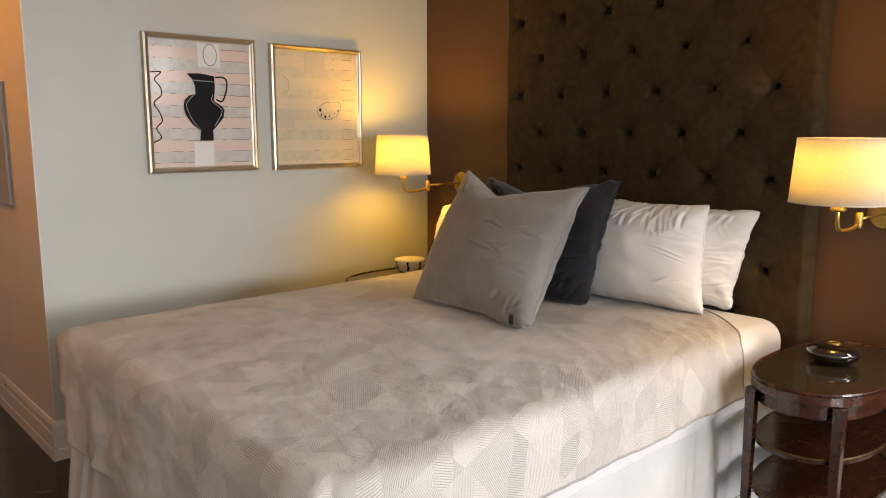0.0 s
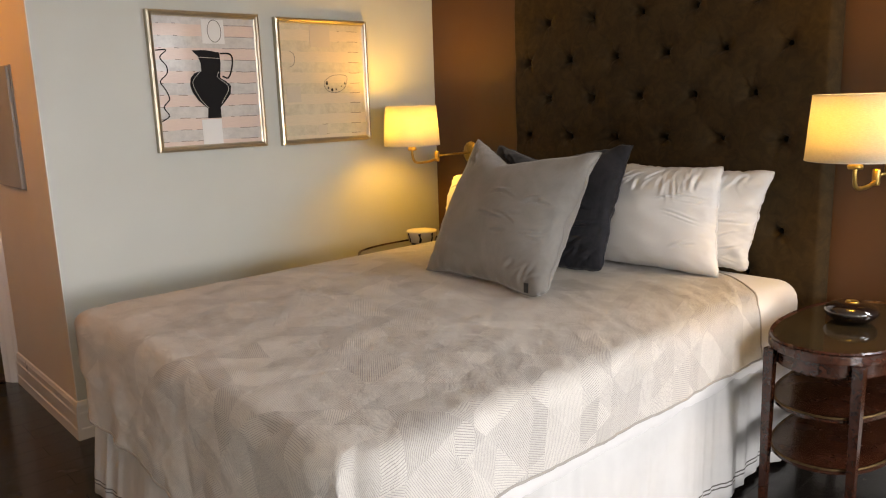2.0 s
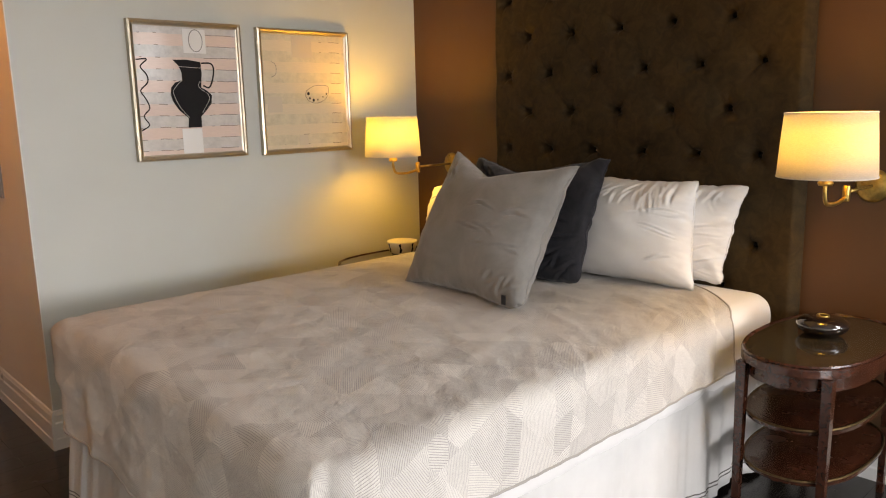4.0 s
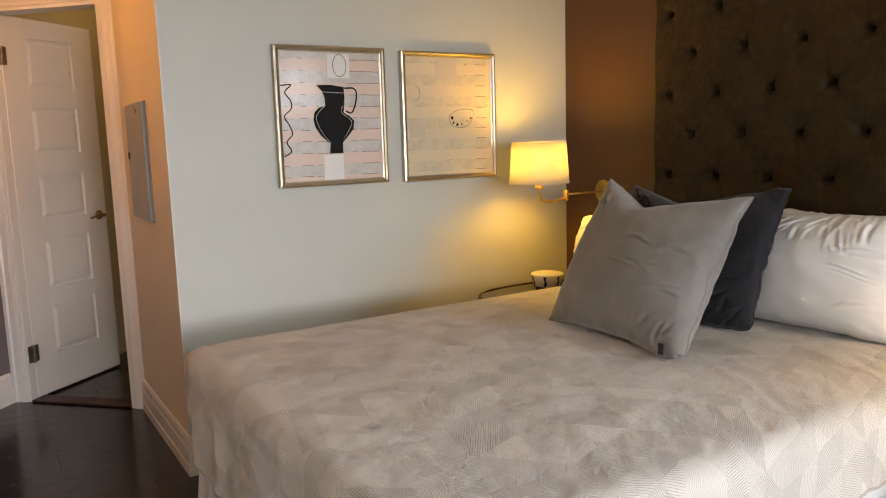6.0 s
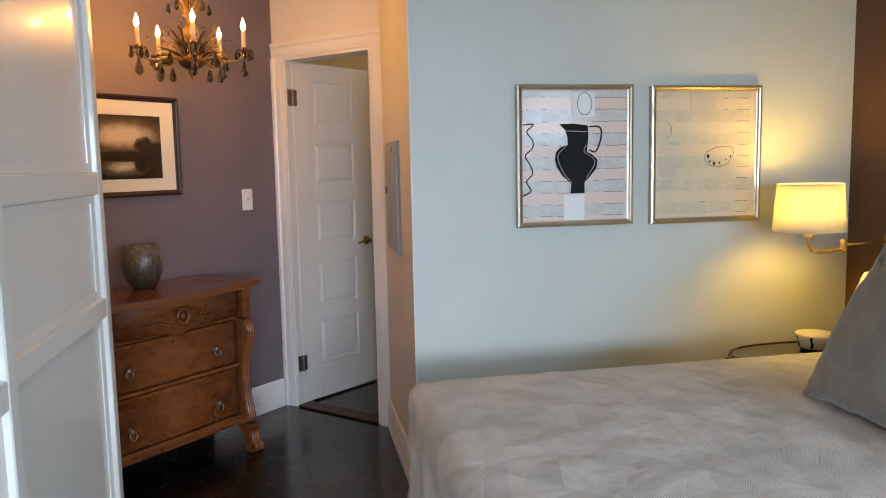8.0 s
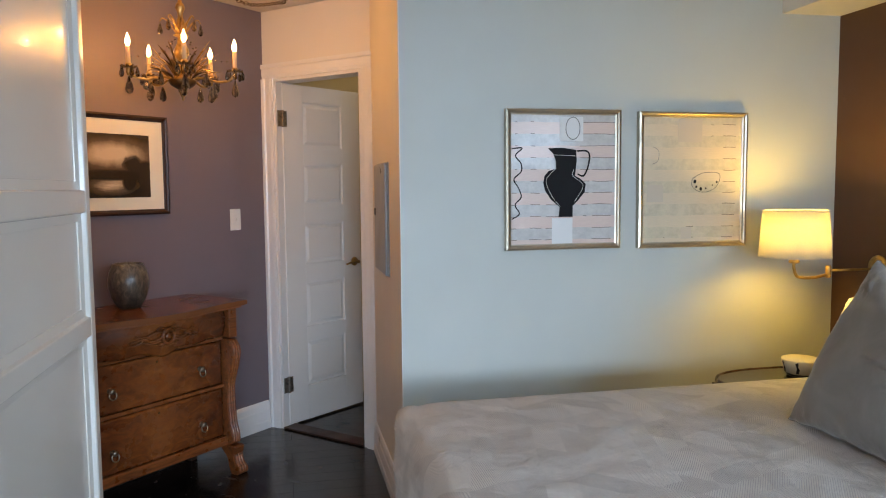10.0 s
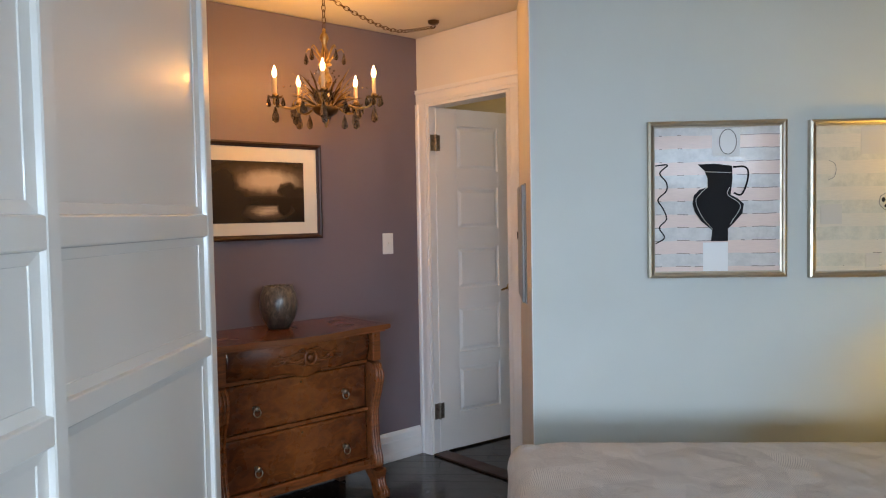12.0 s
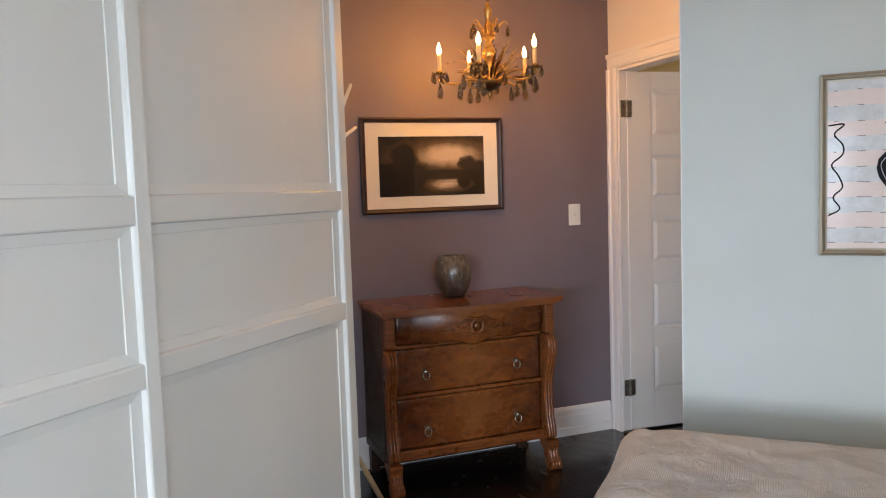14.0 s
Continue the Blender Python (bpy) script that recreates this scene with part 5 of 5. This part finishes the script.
part("vase_body", lathe([(0, 0.0), (0.046, 0.0), (0.052, 0.006), (0.077, 0.05), (0.089, 0.095), (0.090, 0.125), (0.084, 0.165), (0.070, 0.195), (0.066, 0.206), (0.062, 0.206), (0.065, 0.19),
                          (0.074, 0.16), (0.080, 0.12), (0.06, 0.04), (0, 0.02)], 44), MAT["stoneware"], vase, smooth=True)


# ---- chandelier ----
def drop_mesh(s):
    return lathe([(0, 0.0), (0.0035 * s, -0.006 * s), (0.0085 * s, -0.022 * s), (0.0115 * s, -0.036 * s), (0.0095 * s, -0.046 * s), (0, -0.052 * s)], 8)


def leaf_blade(p0, p1, width, lift, bm=None):
    """A pointed leaf with a raised middle, from p0 to p1."""
    bm = bm or bmesh.new()
    p0, p1 = Vector(p0), Vector(p1)
    d = p1 - p0
    side = d.cross(Vector((0, 0, 1))).normalized()
    up = side.cross(d).normalized()
    ring = []
    for k in range(7):
        t = k / 6
        c = p0 + d * t + up * lift * math.sin(math.pi * t)
        w = width * math.sin(math.pi * min(1, t * 0.9 + 0.08)) ** 0.8
        ring.append([bm.verts.new(c - side * w - up * w * 0.3), bm.verts.new(c + up * w * 0.25), bm.verts.new(c + side * w - up * w * 0.3), bm.verts.new(c - up * w * 0.5)])
    for a, b in zip(ring, ring[1:]):
        for k in range(4):
            bm.faces.new((a[k], a[(k + 1) % 4], b[(k + 1) % 4], b[k]))
    bm.faces.new(ring[0]), bm.faces.new(ring[-1])
    return bm


def chandelier():
    t = thing("chandelier", Matrix.Translation(CH), "antique brass five-candle chandelier with smoky crystal drops, lit", "chandelier")
    B, D = MAT["bronze"], MAT["bronze_dark"]
    part("stem", lathe([(0, 2.235), (0.008, 2.232), (0.009, 2.215), (0.017, 2.205), (0.021, 2.19), (0.012, 2.17), (0.010, 2.15), (0.016, 2.14), (0.019, 2.11), (0.014, 2.085), (0.030, 2.078),
                        (0.031, 2.073), (0.014, 2.066), (0.018, 2.04), (0.030, 2.015), (0.032, 1.995), (0.020, 1.975), (0.012, 1.96), (0.020, 1.945), (0.014, 1.925), (0.018, 1.905),
                        (0.050, 1.893), (0.054, 1.885), (0, 1.884)], 20), B, t, "turned brass stem", True)
    part("bowl", lathe([(0, 1.886), (0.058, 1.885), (0.060, 1.879), (0.050, 1.862), (0.028, 1.848), (0.012, 1.842), (0, 1.841)], 24), D, t, smooth=True)
    part("finial", lathe([(0, 1.842), (0.010, 1.838), (0.014, 1.828), (0.010, 1.816), (0.005, 1.808), (0.007, 1.802), (0, 1.795)], 14), B, t, smooth=True)
    crystal = drop_mesh(1.0)
    me_drop = bpy.data.meshes.new("crystal_drop")
    bmesh.ops.recalc_face_normals(crystal, faces=crystal.faces)
    crystal.to_mesh(me_drop)
    crystal.free()
    me_drop.materials.append(MAT["crystal"])

    def hang(p, parent, s=1.0):
        o = new("crystal_drop", me_drop)
        o.parent = parent
        o.matrix_local = Matrix.Translation(p) @ Matrix.Diagonal((s, s, s, 1))

    rnd = random.Random(4)
    for k, d in enumerate(CH_ARMS):
        side = Vector((-d.y, d.x, 0))
        arm = part("arm", tube(curve_points([d * 0.045 + Vector((0, 0, 1.886)), d * 0.09 + Vector((0, 0, 1.893)), d * 0.15 + Vector((0, 0, 1.876)), d * 0.20 + Vector((0, 0, 1.884)), d * 0.225 + Vector((0, 0, 1.912))], 6), 0.0055, 8), B, t, "curved brass arm", True)
        c = d * 0.225
        # pointed drip pan
        bm = bmesh.new()
        inner, outer, mid = [], [], []
        for i in range(16):
            a = 2 * math.pi * i / 16
            r = 0.036 if i % 2 == 0 else 0.022
            outer.append(bm.verts.new((c.x + r * math.cos(a), c.y + r * math.sin(a), 1.930 if i % 2 == 0 else 1.922)))
            inner.append(bm.verts.new((c.x + 0.010 * math.cos(a), c.y + 0.010 * math.sin(a), 1.916)))
            mid.append(bm.verts.new((c.x + r * 0.8 * math.cos(a), c.y + r * 0.8 * math.sin(a), 1.917)))
        for i in range(16):
            j = (i + 1) % 16
            bm.faces.new((inner[i], inner[j], outer[j], outer[i]))
            bm.faces.new((outer[i], outer[j], mid[j], mid[i]))
            bm.faces.new((mid[i], mid[j], inner[j], inner[i]))
        pan_ob = part("drip_pan", bm, D, arm)
        part("cup", lathe([(0, 1.885), (0.007, 1.888), (0.011, 1.90), (0.009, 1.912), (0.013, 1.92), (0.013, 1.936), (0, 1.936)], 12, center=(c.x, c.y, 0)), B, arm, smooth=True)
        cs = part("candle_sleeve", lathe([(0, 1.934), (0.0092, 1.934), (0.0092, 2.003), (0.007, 2.006), (0, 2.008)], 14, center=(c.x, c.y, 0)), MAT["candle"], arm, "cream candle sleeve", True)
        bulb = part("bulb", lathe([(0, 2.005), (0.005, 2.007), (0.0105, 2.020), (0.0100, 2.032), (0.0050, 2.046), (0.0015, 2.058), (0, 2.062)], 12, center=(c.x, c.y, 0)), MAT["flame"], arm, "glowing flame-shaped bulb", True)
        bulb.visible_shadow = False
        for i in range(5):
            a = 2 * math.pi * i / 5 + k
            hang((c.x + 0.034 * math.cos(a), c.y + 0.034 * math.sin(a), 1.924), arm, 0.85)
        hang((c.x, c.y, 1.884), arm, 1.45)
        hang(d * 0.135 + Vector((0, 0, 1.868)), arm, 1.3)
        # leaf sprays between and above the arms
        e = (d + side * 0.72).normalized()
        for dirv, r0, r1, z0, z1, w in ((e, 0.05, 0.125, 1.895, 1.965, 0.008), (d, 0.035, 0.105, 1.90, 1.962, 0.008), (e + side * 0.3, 0.05, 0.15, 1.892, 1.93, 0.006),
                                          (d - side * 0.35, 0.05, 0.15, 1.895, 1.945, 0.009), (d + side * 0.3, 0.05, 0.165, 1.89, 1.925, 0.009), (e, 0.06, 0.17, 1.885, 1.90, 0.009),
                                          (d, 0.02, 0.055, 2.08, 2.15, 0.006),
                                          (e, 0.06, 0.165, 1.92, 2.01, 0.006), (e + side * 0.35, 0.07, 0.15, 1.93, 2.035, 0.005), (d + side * 0.5, 0.05, 0.13, 1.93, 1.99, 0.006)):
            dirv = dirv.normalized()
            p0, p1 = dirv * r0 + Vector((0, 0, z0)), dirv * r1 + Vector((0, 0, z1 + rnd.uniform(-0.01, 0.012)))
            part("leaf", leaf_blade(p0, p1, w, 0.012), B if rnd.random() > 0.3 else D, t, smooth=True)
        part("tendril", tube(curve_points([e * 0.05 + Vector((0, 0, 1.89)), e * 0.10 + Vector((0, 0, 1.935)), e * 0.145 + Vector((0, 0, 1.925)), e * 0.155 + Vector((0, 0, 1.905))], 5), 0.0025, 6), B, t, smooth=True)
        hang(e * 0.155 + Vector((0, 0, 1.903)), t, 1.2)
        # a swag of beads from the stem to the candle cup
        swag = curve_points([e * 0.02 + Vector((0, 0, 2.07)), d * 0.10 + side * 0.05 + Vector((0, 0, 1.985)), d * 0.215 + Vector((0, 0, 1.962))], 9)
        for p in swag[2::2]:
            part("bead", lathe([(0, -0.0042), (0.0035, -0.002), (0.0042, 0), (0.0035, 0.002), (0, 0.0042)], 6, center=tuple(p)), MAT["crystal"], arm, smooth=True)
        # crown hooks with drops
        tip = e * 0.088 + Vector((0, 0, 2.135))
        part("crown_hook", tube(curve_points([e * 0.018 + Vector((0, 0, 2.085)), e * 0.05 + Vector((0, 0, 2.13)), e * 0.075 + Vector((0, 0, 2.148)), tip], 5), 0.0042, 6, taper=0.6), B, t, smooth=True)
        hang(tip + Vector((0, 0, -0.004)), t, 1.0)
    return t


chandelier()


def chain(name, ctrl, label, count):
    pts = curve_points(ctrl, 24)
    total = [0.0]
    for a, b in zip(pts, pts[1:]):
        total.append(total[-1] + (b - a).length)
    t = thing(name, pose(0, 0, 0), label, "chain")
    step = total[-1] / count
    bm = bmesh.new()
    L, wd = step * 0.68, step * 0.34
    ring = []
    for k in range(14):
        a = 2 * math.pi * k / 14
        ring.append((L * math.cos(a), wd * math.sin(a), 0))
    tube(ring, 0.0019, 6, bm=bm, closed=True)
    me = bpy.data.meshes.new("link")
    bm.to_mesh(me)
    bm.free()
    me.shade_smooth()
    me.materials.append(MAT["bronze_dark"])
    for i in range(count):
        s = (i + 0.5) * step
        k = max(j for j in range(len(total)) if total[j] <= s)
        k = min(k, len(pts) - 2)
        f = (s - total[k]) / max(1e-6, total[k + 1] - total[k])
        p = pts[k].lerp(pts[k + 1], f)
        d = (pts[k + 1] - pts[k]).normalized()
        o = new("link", me)
        o.parent = t
        o.matrix_local = Matrix.Translation(p) @ d.to_track_quat("X", "Z").to_matrix().to_4x4() @ pose(0, 0, 0, 45 + 90 * (i % 2), 0, 0)
    return t


HOOK_1, HOOK_2 = Vector((CH.x, CH.y, CEIL)), Vector((-0.87, 1.16, CEIL))
chain("chandelier_chain", [CH + Vector((0, 0, 2.232)), HOOK_1 + Vector((0, 0, -0.03))], "short bronze chain holding the chandelier", 6)
chain("swag_chain", [HOOK_1 + Vector((0, 0, -0.035)), HOOK_1.lerp(HOOK_2, 0.3) + Vector((0, 0, -0.085)), HOOK_1.lerp(HOOK_2, 0.62) + Vector((0, 0, -0.105)), HOOK_2 + Vector((0, 0, -0.03))],
      "drooping bronze chain between two ceiling hooks", 30)
for p in (HOOK_1, HOOK_2):
    h = thing("ceiling_hook", Matrix.Translation(p), "small bronze hook screwed into the ceiling", "hook", "ceiling hooks")
    w = 1.0 if p is HOOK_1 else 1.9
    part("hook_plate", lathe([(0, 0.003), (0.016 * w, 0.003), (0.0155 * w, -0.004 * w), (0.011 * w, -0.008 * w), (0.005, -0.009 * w), (0, -0.009 * w)], 20), MAT["bronze_dark"], h, smooth=True)
    part("hook_curl", tube(curve_points([(0, 0, -0.006 * w), (0.004, 0, -0.018), (0.010, 0, -0.026), (0.0, 0, -0.036), (-0.010, 0, -0.028)], 5), 0.0024, 6), MAT["bronze_dark"], h, smooth=True)


# ---- floor boards ----
floor = tagged(part("floor", box(-2.24, 1.72, -8.85, 2.9, -0.12, -0.003), MAT["gap"]), "dark espresso stained hardwood floor with a satin shine", "floor", kind="structure")
BW = 0.108
UNIT = (1.575 + 2.12) / 12
plank_mesh = {}
for k in range(1, 6):
    bm = box(0.0003, k * UNIT - 0.0003, 0.0003, BW - 0.0003, -0.003, 0.0)
    top = [e for e in bm.edges if e.verts[0].co.z > -0.001 and e.verts[1].co.z > -0.001]
    bmesh.ops.bevel(bm, geom=top, offset=0.0005, segments=1, affect="EDGES")
    me = bpy.data.meshes.new("plank")
    bm.to_mesh(me)
    bm.free()
    me.materials.append(MAT["floor"])
    plank_mesh[k] = me
rnd = random.Random(11)
y = -6.2
while y < 2.8:
    at, k = 0, rnd.randint(1, 5)
    while at < 12:
        k = min(k, 12 - at)
        o = new("plank", plank_mesh[k])
        o.parent = floor
        o.location = (-2.12 + at * UNIT, y, 0)
        at += k
        k = rnd.randint(3, 5)
    y += BW
# the boards of the far end, past the walk, lie in one piece
bm = bmesh.new()
y = -6.2 - BW
while y > -8.7:
    for k in range(3):
        x = -2.12 + 4 * k * UNIT
        box(x + 0.0003, x + 4 * UNIT - 0.0003, y + 0.0003, y + BW - 0.0003, -0.003, 0.0, bm=bm)
    y -= BW
tagged(part("far_planks", bm, MAT["floor"], floor), kind="stuff")
